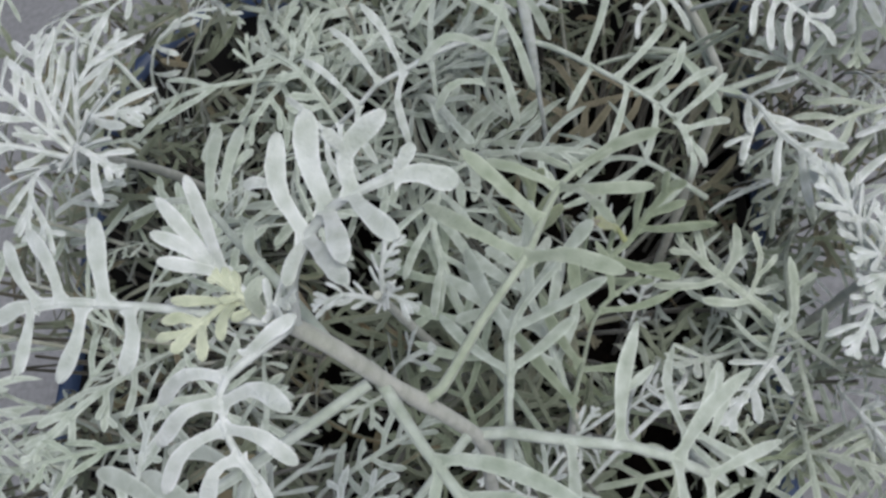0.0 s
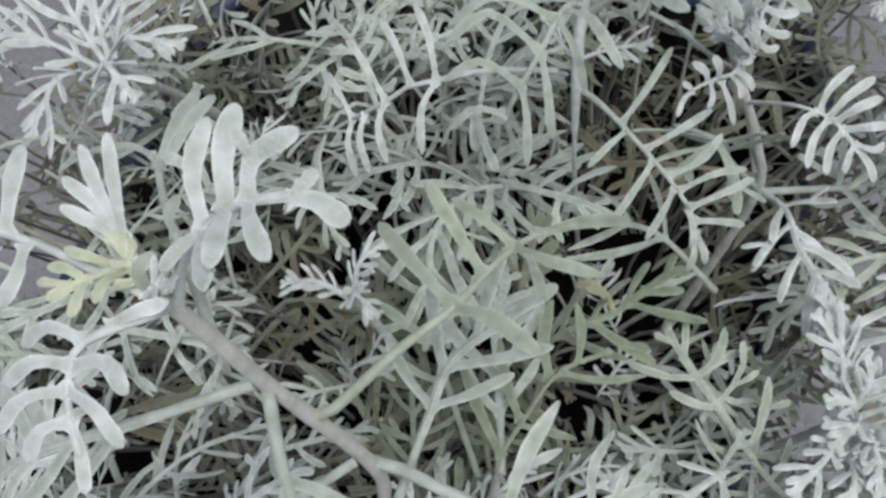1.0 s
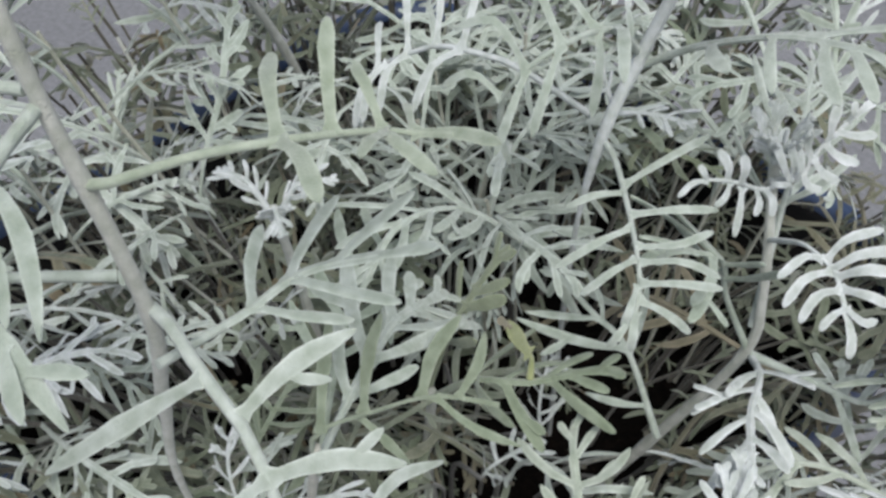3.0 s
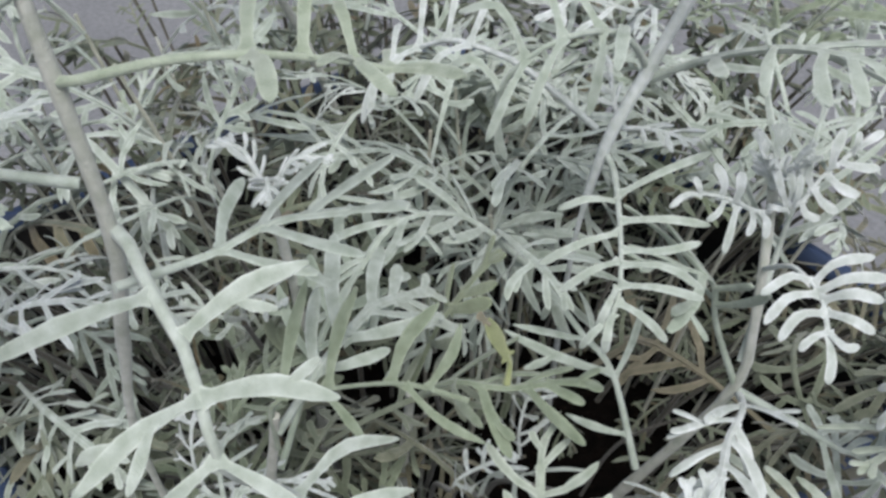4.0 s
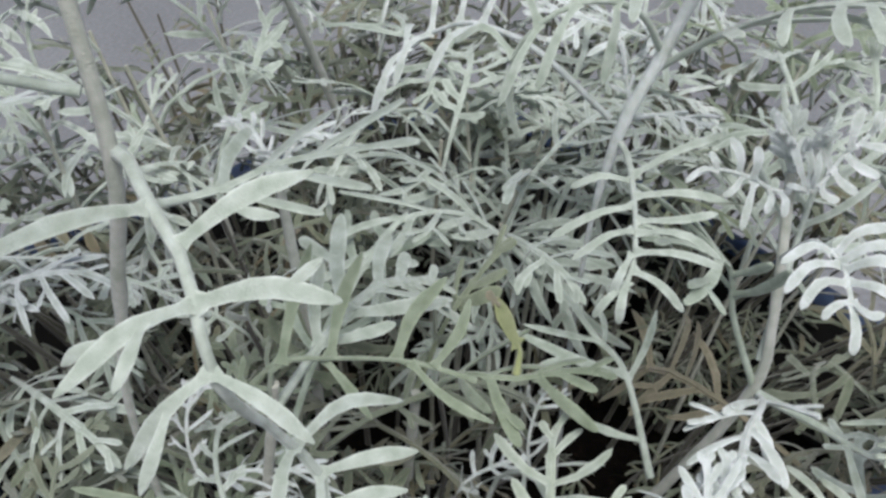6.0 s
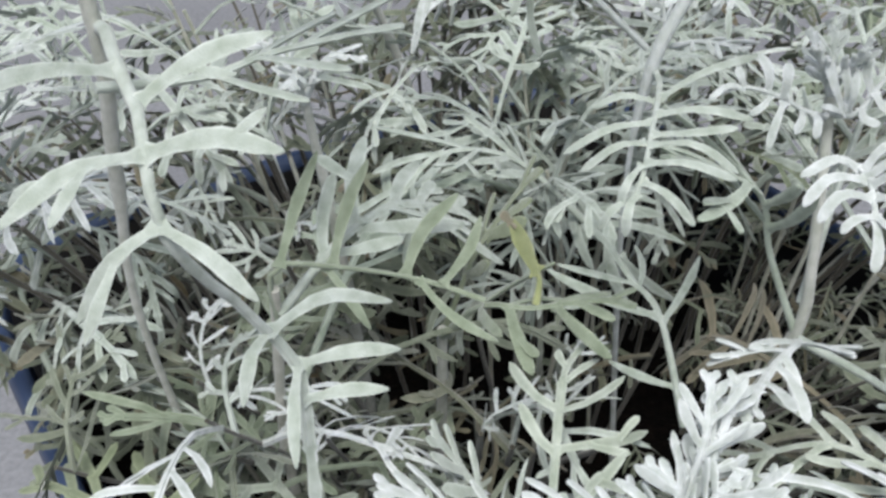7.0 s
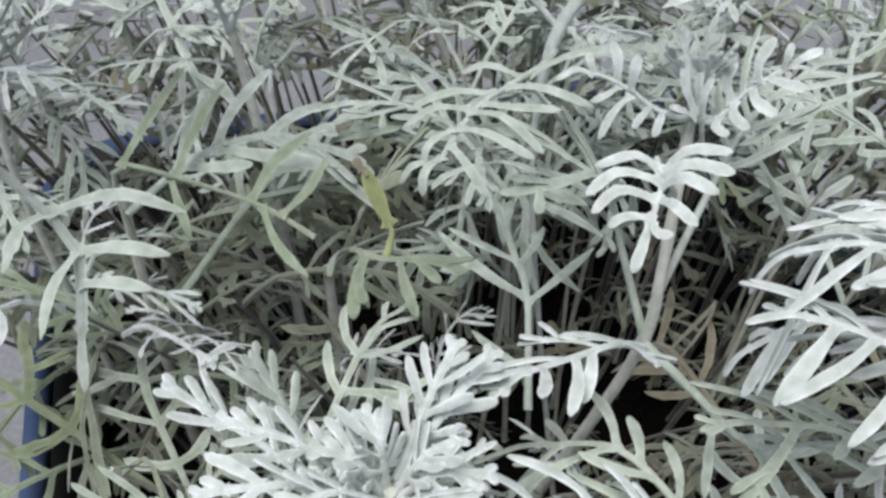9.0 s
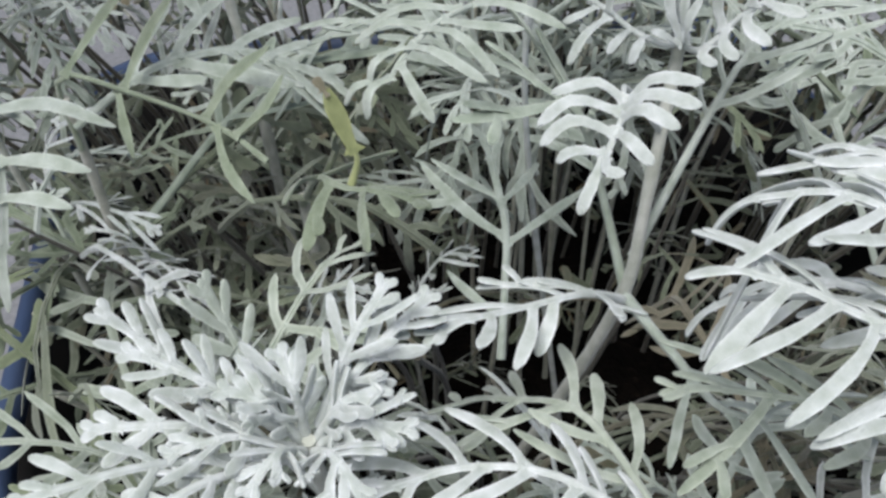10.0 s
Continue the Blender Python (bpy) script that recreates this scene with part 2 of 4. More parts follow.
def lobe(skin, start, way, normal, length, width, bend, droop, fork=0.0, twist=0.0, lance=False, curl=0.0):
    """One leaflet: it leaves the rachis, widens to a rounded end, bends towards the leaf's tip and droops; fork adds a side lobe."""
    s = BLADE_S if skin.fine else BLADE_S[[0, 1, 3, 5, 6, 7, 9]]
    w = LANCE_W if lance else BLADE_W
    w = w if skin.fine else w[[0, 1, 3, 5, 6, 7, 9]]
    across = np.cross(normal, way)
    line = start + length * (s[:, None] * way + (s**2)[:, None] * (bend - droop * normal) + (s**3)[:, None] * twist * 0.3 * across + (s**2 * (1.5 - s))[:, None] * curl * (across - 0.6 * normal))
    skin.blade(line, unit(normal + twist * across), width * w, 0.0006)
    for sign, short in ((math.copysign(1, fork), abs(fork)), (-math.copysign(1, fork), abs(fork) * 0.8 if abs(fork) > 0.43 else 0.0)):
        if not short:
            continue
        mid = line[len(s) // 2 - (1 if sign * fork > 0 else 0)]
        turn = unit(across) * 0.8 * sign
        side = mid + short * length * (s[:, None] * unit(way + turn) + (s**2)[:, None] * (0.25 * way - 0.3 * droop * normal))
        skin.blade(side, normal, width * 0.8 * w, 0.0006)


def leaf_skin(points, up=(0, 0, 1), lobes=None, pairs=5, longest=0.013, width=0.0028, bare=0.3, angle=58, droop=0.15, forks=0.2, rng=None, fine=True, stalk=0.0007, tip=0.013, tip_fork=True, wild=1.0, lance=False):
    """A pinnate leaf on a rachis through the points; lobes: (place along it, side, length, angle, fork)."""
    rng = rng or random.Random(1)
    skin = Skin(fine)
    line = spline(points, 14 if fine else 8)
    tang = np.gradient(line, axis=0)
    count = len(line)
    skin.stalk(line, np.linspace(stalk * 1.25, stalk * 0.55, count), 6 if fine else 4)
    up = np.array(up, float)
    first = min([s for s, *_ in lobes], default=1.0) if lobes is not None else bare
    wing = line[int(max(first - 0.1, 0.0) * (count - 1)) :]
    if len(wing) > 2:
        skin.blade(wing, up, np.linspace(width * 0.55, width * (0.75 if fine else 0.9), len(wing)), 0.0006)
    if lobes is None:
        lobes = []
        for k in range(pairs):
            s = bare + (0.97 - bare) * k / max(pairs - 0.4, 1)
            size = longest * (0.72 + 0.4 * math.sin(math.pi * (0.25 + 0.6 * k / pairs)))
            for side in (1, -1):
                lobes.append((s + wild * rng.uniform(-0.05, 0.05), side, size * (1 + wild * rng.uniform(-0.3, 0.2)), angle - 14 * k / pairs + wild * rng.uniform(-12, 12),
                              rng.choice((-1, 1)) * rng.uniform(0.35, 0.5) if rng.random() < forks else 0.0))
    for s, side, size, turn, fork in lobes:
        x = min(max(s, 0), 1) * (count - 1)
        i = min(int(x), count - 2)
        p = line[i] + (x - i) * (line[i + 1] - line[i])
        t = unit(tang[i])
        n = unit(up - t * (up @ t))
        out = np.cross(n, t) * side
        way = unit(math.cos(radians(turn)) * t + math.sin(radians(turn)) * out + 0.2 * wild * rng.uniform(-1, 1) * n)
        n2 = unit(n - way * (n @ way) + 0.3 * wild * rng.uniform(-1, 1) * np.cross(n, way))
        lobe(skin, p, way, n2, size, width * rng.uniform(0.82, 1.15), rng.uniform(0.16, 0.48 + (0.16 if fine else 0.30) * wild) * t, droop * rng.uniform(0.2, 1.8), fork, 0.35 * wild * rng.uniform(-1, 1), lance, 0.0 if fine else 0.75 * wild * rng.uniform(-1, 1))
    t = unit(tang[-1])
    n = unit(up - t * (up @ t))
    if tip:
        lobe(skin, line[-1] - t * stalk, t, n, tip, width, 0 * t, droop, 0.45 if tip_fork else 0.0, 0.0, lance)
        if tip_fork:
            lobe(skin, line[-1] - t * tip * 0.1, unit(t - 0.8 * np.cross(n, t)), n, tip * 0.75, width * 0.9, 0.2 * t, droop)
    return skin


PLANT = Vector((POT.x, POT.y, SOIL_Z))
shrub = tagged(new("silver_leaf_shrub"), "bushy shrub with felted silver-white feathery leaves in a blue pot", "shrub")
shrub.location = PLANT
TO_PLANT = Matrix.Translation(-PLANT)


def under(ob, parent):
    ob.parent = parent
    if parent is shrub:
        ob.matrix_parent_inverse = TO_PLANT
    return ob


def stem(points, radius, mat=None, rng=None, foot=1.0, until=0.5):
    rng = rng or random.Random(2)
    count = 6 * len(points) + 6
    line = spline(points, count)
    radii = np.linspace(radius * 1.15, radius * 0.75, count) * np.array([1 + 0.06 * rng.uniform(-1, 1) + (0.14 if k % 5 == 0 else 0) for k in range(count)])
    radii = radii * np.interp(np.linspace(0, 1, count), (0, until - 0.05, until + 0.05), (foot, foot, 1.0))
    skin = Skin()
    skin.stalk(line, radii, 9)
    return under(skin.make("stem", mat or STEM), shrub), line


def hero(parent, mat, points, **more):
    return under(leaf_skin(points, **more).make("leaf", mat), parent)


def straps(parent, mat, rachis, lobes, up=(0.4, -0.35, 0.85), width=0.0028, stalk=0.0007, lance=False, wing=0.55):
    """A leaf of few strap-shaped lobes: each runs through its own points, from the rachis outwards."""
    skin = Skin()
    up = np.array(up, float)
    line = spline(rachis, 16)
    skin.stalk(line, np.linspace(stalk * 1.2, stalk * 0.6, 16), 6)
    skin.blade(line[5:], up, np.linspace(width * 0.25, width * wing, 11), 0.0006)
    for points, wide in lobes:
        p = spline(points, 41)
        p = np.stack([np.interp(BLADE_S, np.linspace(0, 1, 41), p[:, n]) for n in range(3)], 1)
        skin.blade(p, up, 0.82 * wide * (LANCE_W if lance else BLADE_W), 0.0006, 0.10)
    return under(skin.make("leaf", mat), parent)


# ---- the tall shoot that rises close to the lens ----
s1, line1 = stem([(-0.090, 0.075, 0.200), (-0.066, 0.054, 0.315), (-0.0565, 0.0525, 0.357), (-0.0500, 0.0530, 0.383), (-0.0500, 0.0497, 0.4227), (-0.0505, 0.0490, 0.438), (-0.0530, 0.0492, 0.4475)], 0.00135, foot=0.55, until=0.60)
tagged(s1, "pale felted stem with knobbly leaf scars")
q1, q2, q3, q4 = (-0.0335, 0.0690, 0.4138), (-0.0318, 0.0755, 0.4116), (-0.0297, 0.0817, 0.4095), (-0.0275, 0.0848, 0.4083)
straps(s1, PALE, [(-0.0492, 0.0510, 0.4095), (-0.0463, 0.0526, 0.4105), (-0.0398, 0.0610, 0.4130), q1, q2, q3, q4, (-0.0215, 0.0862, 0.4105)],
       [((q4, (-0.0210, 0.0865, 0.4108), (-0.0141, 0.0867, 0.4130)), 0.0025), ((q1, (-0.0420, 0.0745, 0.4150), (-0.0498, 0.0805, 0.4122)), 0.0030), ((q2, (-0.0368, 0.0800, 0.4175), (-0.0414, 0.0843, 0.4197)), 0.0028),
        ((q3, (-0.0350, 0.0840, 0.4125), (-0.0401, 0.0863, 0.4124)), 0.0022), ((q4, (-0.0325, 0.0885, 0.4070), (-0.0373, 0.0920, 0.4033)), 0.0018), ((q1, (-0.0265, 0.0672, 0.4165), (-0.0191, 0.0637, 0.4167)), 0.0032)]
       + [((q3, (-0.0235, 0.0785, 0.4135), (-0.0152, 0.0775, 0.4136)), 0.0024), (((-0.0262, 0.0793, 0.4125), (-0.0228, 0.0745, 0.4165), (-0.0201, 0.0705, 0.4180)), 0.0020)], width=0.0018, stalk=0.0007)
n1, n2, n3, nf = (-0.0461, 0.0549, 0.4541), (-0.0422, 0.0559, 0.4574), (-0.0382, 0.0558, 0.4602), (-0.0333, 0.0568, 0.4610)
nl, nu = (-0.0488, 0.0601, 0.4569), (-0.0380, 0.0590, 0.4630)
straps(s1, WHITE, [(-0.0520, 0.0490, 0.4440), (-0.0495, 0.0520, 0.4505), n1, n2, n3, nf],
       [((nf, (-0.0305, 0.0566, 0.4608), (-0.0270, 0.0555, 0.4597)), 0.0032), ((nf, (-0.0320, 0.0580, 0.4619), (-0.0309, 0.0592, 0.4624)), 0.0020), ((n2, (-0.0437, 0.0610, 0.4600), (-0.0436, 0.0660, 0.4617)), 0.0036), ((n3, nu, (-0.0330, 0.0618, 0.4650)), 0.0030),
        ((nu, (-0.0384, 0.0595, 0.4648), (-0.0390, 0.0600, 0.4662)), 0.0019), ((n3, (-0.0357, 0.0525, 0.4618), (-0.0320, 0.0490, 0.4622)), 0.0028), ((n2, (-0.0395, 0.0515, 0.4608), (-0.0374, 0.0470, 0.4626)), 0.0030), ((n1, (-0.0415, 0.0500, 0.4590), (-0.0371, 0.0449, 0.4622)), 0.0028)]
       + [((n1, (-0.0465, 0.0515, 0.4560), (-0.0466, 0.0480, 0.4570)), 0.0022), ((n1, nl, (-0.0483, 0.0656, 0.4590)), 0.0029), ((nl, (-0.0510, 0.0610, 0.4568), (-0.0536, 0.0616, 0.4559)), 0.0019)], width=0.0022, stalk=0.0007)
w1, w2, w3, w4 = (-0.0552, 0.0406, 0.4522), (-0.0561, 0.0381, 0.4512), (-0.0560, 0.0357, 0.4502), (-0.0545, 0.0327, 0.4492)
straps(s1, WHITE, [(-0.0527, 0.0488, 0.4455), (-0.0497, 0.0460, 0.4505), w1, w2, w3, w4, (-0.0525, 0.0300, 0.4480)],
       [((w4, (-0.0528, 0.0305, 0.4480), (-0.0514, 0.0268, 0.4458)), 0.0021), (((-0.0535, 0.0428, 0.4520), (-0.0508, 0.0445, 0.4528), (-0.0478, 0.0470, 0.4520)), 0.0022), ((w1, (-0.0600, 0.0412, 0.4527), (-0.0657, 0.0397, 0.4485)), 0.0024), ((w2, (-0.0512, 0.0388, 0.4528), (-0.0470, 0.0361, 0.4528)), 0.0026),
        ((w2, (-0.0588, 0.0369, 0.4535), (-0.0641, 0.0345, 0.4500)), 0.0025), ((w3, (-0.0516, 0.0344, 0.4505), (-0.0483, 0.0320, 0.4477)), 0.0023), ((w4, (-0.0565, 0.0310, 0.4505), (-0.0588, 0.0280, 0.4475)), 0.0024), ((w3, (-0.0605, 0.0335, 0.4505), (-0.0645, 0.0300, 0.4470)), 0.0024)], width=0.0018, stalk=0.0006)
straps(s1, WHITE, [(-0.0530, 0.0490, 0.4460), (-0.0605, 0.0497, 0.4490), (-0.0676, 0.0509, 0.4502), (-0.0720, 0.0508, 0.4525), (-0.0770, 0.0510, 0.4540), (-0.0810, 0.0510, 0.4540)],
       [(((-0.0720, 0.0508, 0.4526), (-0.0725, 0.0560, 0.4548), (-0.0736, 0.0608, 0.4553)), 0.0030), (((-0.0770, 0.0510, 0.4540), (-0.0780, 0.0550, 0.4560), (-0.0820, 0.0600, 0.4560)), 0.0023), (((-0.0800, 0.0510, 0.4540), (-0.0820, 0.0540, 0.4560), (-0.0850, 0.0590, 0.4560)), 0.0020),
        (((-0.0800, 0.0510, 0.4540), (-0.0830, 0.0510, 0.4540), (-0.0870, 0.0500, 0.4530)), 0.0027), (((-0.0690, 0.0500, 0.4520), (-0.0680, 0.0460, 0.4520), (-0.0700, 0.0430, 0.4500)), 0.0026), (((-0.0740, 0.0500, 0.4540), (-0.0740, 0.0460, 0.4540), (-0.0770, 0.0420, 0.4520)), 0.0024), (((-0.0810, 0.0510, 0.4540), (-0.0810, 0.0470, 0.4540), (-0.0820, 0.0430, 0.4530)), 0.0020)], stalk=0.0006)
bud = (-0.0578, 0.0535, 0.4509)
straps(s1, WHITE, [(-0.0530, 0.0491, 0.4472), (-0.0556, 0.0515, 0.4495), bud],
       [((bud, (-0.0575, 0.0572, 0.4570), (-0.0580, 0.0609, 0.4608)), 0.0022), ((bud, (-0.0606, 0.0570, 0.4555), (-0.0638, 0.0608, 0.4574)), 0.0022), ((bud, (-0.0610, 0.0555, 0.4548), (-0.0641, 0.0566, 0.4571)), 0.0023), ((bud, (-0.0606, 0.0535, 0.4540), (-0.0638, 0.0538, 0.4556)), 0.0021)], width=0.0014, stalk=0.0006)
c0, c1 = (-0.0570, 0.0508, 0.4492), (-0.0600, 0.0478, 0.4508)
straps(s1, CREAM, [(-0.0530, 0.0491, 0.4472), c0, c1, (-0.0618, 0.0460, 0.4513)],
       [((c1, (-0.0615, 0.0462, 0.4513), (-0.0630, 0.0444, 0.4515)), 0.0019), ((c1, (-0.0620, 0.0482, 0.4522), (-0.0642, 0.0478, 0.4524)), 0.0018), ((c0, (-0.0605, 0.0503, 0.4515), (-0.0636, 0.0505, 0.4522)), 0.0017), ((c1, (-0.0592, 0.0452, 0.4516), (-0.0590, 0.0430, 0.4514)), 0.0018),
        ((c0, (-0.0572, 0.0478, 0.4512), (-0.0570, 0.0452, 0.4514)), 0.0017), (((-0.0612, 0.0468, 0.4512), (-0.0635, 0.0462, 0.4520), (-0.0650, 0.0460, 0.4518)), 0.0015)], width=0.0018, stalk=0.0006)
straps(s1, PALE, [(-0.0515, 0.0490, 0.4420), (-0.0540, 0.0500, 0.4470), (-0.0530, 0.0510, 0.4500)], [(((-0.0540, 0.0490, 0.4460), (-0.0540, 0.0500, 0.4510), (-0.0520, 0.0520, 0.4520)), 0.0024)], width=0.0014, stalk=0.0006)
straps(s1, SILVER, [(-0.0508, 0.0495, 0.4380), (-0.0580, 0.0580, 0.4400), (-0.0639, 0.0638, 0.4392), (-0.0702, 0.0705, 0.4363), (-0.0740, 0.0738, 0.4340)],
       [(((-0.0702, 0.0705, 0.4363), (-0.0715, 0.0775, 0.4360), (-0.0731, 0.0860, 0.4328)), 0.0023), (((-0.0750, 0.0880, 0.4310), (-0.0740, 0.0830, 0.4330), (-0.0740, 0.0800, 0.4340)), 0.0020), ((((-0.0680, 0.0710, 0.4380)), (-0.0660, 0.0760, 0.4400), (-0.0660, 0.0820, 0.4380)), 0.0023), (((-0.0670, 0.0750, 0.4380), (-0.0650, 0.0760, 0.4390), (-0.0640, 0.0780, 0.4380)), 0.0016)]
       + [(((-0.0740, 0.0738, 0.4340), (-0.0820, 0.0770, 0.4300), (-0.0930, 0.0780, 0.4250)), 0.0016), (((-0.0600, 0.0600, 0.4400), (-0.0600, 0.0610, 0.4430), (-0.0600, 0.0640, 0.4430)), 0.0020)], width=0.0022)
for k in range(2):
    a = k * 2.399
    way = np.array((math.cos(a) * 0.5 - 0.2, math.sin(a) * 0.5, 0.75))
    b = np.array((-0.0532, 0.0492, 0.4472))
    hero(s1, CREAM if k % 3 else WHITE, [b, b + way * 0.0035, b + way * 0.005 + np.array((math.cos(a), math.sin(a), 0)) * 0.0015], pairs=2, longest=0.0026, width=0.0013, bare=0.4, droop=-0.1, tip=0.0028, stalk=0.0004, rng=random.Random(k))
hero(s1, SILVER, [(-0.0505, 0.0495, 0.4220), (-0.0450, 0.0415, 0.4225), (-0.0394, 0.0341, 0.4215), (-0.0290, 0.0200, 0.4170)], pairs=4, bare=0.4, longest=0.012, width=0.0024, droop=0.3, forks=0.2, stalk=0.0008, lance=True)
hero(s1, SILVER, [(-0.0515, 0.0490, 0.4240), (-0.066, 0.040, 0.424), (-0.083, 0.034, 0.418), (-0.095, 0.030, 0.408)], pairs=4, bare=0.4, longest=0.014, width=0.0030, droop=0.2, forks=0.2)
hero(s1, SILVER, [(-0.0480, 0.0500, 0.3950), (-0.058, 0.036, 0.398), (-0.072, 0.024, 0.392), (-0.084, 0.016, 0.380)], pairs=4, bare=0.4, longest=0.016, width=0.0030, droop=0.2, forks=0.2, rng=random.Random(8))
k1, k2, k3, k4 = (-0.0352, 0.0515, 0.3835), (-0.0277, 0.0510, 0.3818), (-0.0197, 0.0489, 0.3790), (-0.0160, 0.0480, 0.3715)
k5, k6, k7, k8 = (-0.0215, 0.0575, 0.3530), (-0.0225, 0.0610, 0.3460), (-0.0221, 0.0647, 0.3390), (-0.0184, 0.0633, 0.3270)
straps(s1, SILVER, [(-0.0500, 0.0535, 0.3843), (-0.0440, 0.0530, 0.3855), k1, k2, k3, k4, (-0.0180, 0.0520, 0.3620), k5, k6, k7, k8],
       [((k3, (-0.0143, 0.0555, 0.3816), (-0.0075, 0.0617, 0.3807)), 0.0036), ((k2, (-0.0262, 0.0595, 0.3865), (-0.0231, 0.0683, 0.3884)), 0.0034), ((k1, (-0.0340, 0.0410, 0.3866), (-0.0375, 0.0290, 0.3835)), 0.0032),
        ((k3, (-0.0185, 0.0400, 0.3802), (-0.0178, 0.0301, 0.3760)), 0.0030), ((k4, (-0.0165, 0.0420, 0.3685), (-0.0190, 0.0365, 0.3600)), 0.0029), ((k4, (-0.0100, 0.0515, 0.3690), (-0.0050, 0.0550, 0.3640)), 0.0026)]
       + [((k7, (-0.0190, 0.0715, 0.3405), (-0.0167, 0.0786, 0.3392)), 0.0028), (((-0.0203, 0.0640, 0.3340), (-0.0175, 0.0700, 0.3350), (-0.0149, 0.0753, 0.3345)), 0.0026), ((k6, (-0.0258, 0.0720, 0.3460), (-0.0248, 0.0818, 0.3416)), 0.0028),
          ((k6, (-0.0190, 0.0570, 0.3455), (-0.0166, 0.0541, 0.3400)), 0.0026), ((k7, (-0.0150, 0.0605, 0.3370), (-0.0104, 0.0581, 0.3314)), 0.0024), ((k8, (-0.0165, 0.0625, 0.3220), (-0.0160, 0.0620, 0.3160)), 0.0026), (((-0.0128, 0.0570, 0.3814), (-0.0120, 0.0598, 0.3832), (-0.0114, 0.0618, 0.3846)), 0.0019),
          (((-0.0184, 0.0380, 0.3797), (-0.0205, 0.0350, 0.3785), (-0.0222, 0.0330, 0.3762)), 0.0022), (((-0.0187, 0.0420, 0.3802), (-0.0155, 0.0385, 0.3790), (-0.0138, 0.0355, 0.3765)), 0.0022), (((-0.0168, 0.0425, 0.3685), (-0.0145, 0.0390, 0.3650), (-0.0140, 0.0360, 0.3600)), 0.0022),
          (((-0.0268, 0.0580, 0.3858), (-0.0240, 0.0600, 0.3850), (-0.0215, 0.0622, 0.3850)), 0.0020)], up=(0.6, -0.3, 0.75), width=0.0030, stalk=0.0009, wing=0.7, lance=True)
hero(s1, SILVER, [(-0.047, 0.0505, 0.377), (-0.048, 0.066, 0.374), (-0.0467, 0.0762, 0.3755), (-0.038, 0.0845, 0.379)], width=0.0030, droop=0.05, tip=0.010, tip_fork=False,
     lobes=[(0.62, 1, 0.016, 55, 0), (0.64, -1, 0.017, 60, 0), (0.82, 1, 0.012, 50, 0), (0.45, 1, 0.014, 65, 0), (0.45, -1, 0.013, 60, 0)])

# ---- the leaning shoot behind it ----
s2, line2 = stem([(-0.080, 0.170, 0.200), (-0.058, 0.152, 0.310), (-0.0505, 0.1510, 0.350), (-0.0485, 0.160, 0.368), (-0.041, 0.166, 0.394)], 0.0016, WHITE, foot=0.4, until=0.74)
straps(s2, SILVER, [(-0.0520, 0.1530, 0.3510), (-0.0447, 0.1487, 0.3515), (-0.0343, 0.1394, 0.3533), (-0.0244, 0.1299, 0.3545), (-0.0190, 0.1243, 0.3524), (-0.0181, 0.1218, 0.3489)],
       [(((-0.0382, 0.1433, 0.3523), (-0.0336, 0.1488, 0.3574), (-0.0304, 0.1587, 0.3593)), 0.0022), (((-0.0312, 0.1366, 0.3540), (-0.0249, 0.1410, 0.3562), (-0.0203, 0.1482, 0.3539)), 0.0022), (((-0.0251, 0.1307, 0.3545), (-0.0190, 0.1346, 0.3563), (-0.0166, 0.1412, 0.3561)), 0.0021),
        (((-0.0222, 0.1277, 0.3548), (-0.0158, 0.1317, 0.3564), (-0.0111, 0.1366, 0.3518)), 0.002), (((-0.0196, 0.1250, 0.3536), (-0.0134, 0.1285, 0.3551), (-0.0092, 0.1345, 0.3521)), 0.0021), (((-0.0185, 0.1236, 0.3512), (-0.0131, 0.1245, 0.3510), (-0.0099, 0.1272, 0.3462)), 0.0022)]
       + [(((-0.0289, 0.1343, 0.3542), (-0.0308, 0.1265, 0.3545), (-0.0349, 0.1204, 0.3500)), 0.0022), (((-0.0232, 0.1281, 0.3547), (-0.0238, 0.1224, 0.3555), (-0.0267, 0.1179, 0.3511)), 0.002), (((-0.0197, 0.1245, 0.3534), (-0.0178, 0.1201, 0.3525), (-0.0182, 0.1189, 0.3482)), 0.0019),
        (((-0.0365, 0.1415, 0.3527), (-0.0386, 0.1356, 0.3550), (-0.0422, 0.1318, 0.3522)), 0.002), (((-0.0182, 0.1218, 0.3491), (-0.0173, 0.1172, 0.3491), (-0.0186, 0.1154, 0.3454)), 0.0019), (((-0.0182, 0.1223, 0.3495), (-0.0158, 0.1188, 0.3488), (-0.0156, 0.1183, 0.3445)), 0.0022)], up=(0.4, -0.35, 0.85), width=0.0017, stalk=0.0006)
hero(s2, SILVER, [(-0.050, 0.1605, 0.364), (-0.036, 0.160, 0.376), (-0.018, 0.157, 0.388), (-0.004, 0.154, 0.394)], pairs=3, bare=0.45, longest=0.012, width=0.0028, droop=0.5, forks=0, rng=random.Random(6))
a1, a2, a3, a4 = (-0.0468, 0.1445, 0.3827), (-0.0466, 0.1348, 0.3850), (-0.0493, 0.1290, 0.3820), (-0.0528, 0.1265, 0.3755)
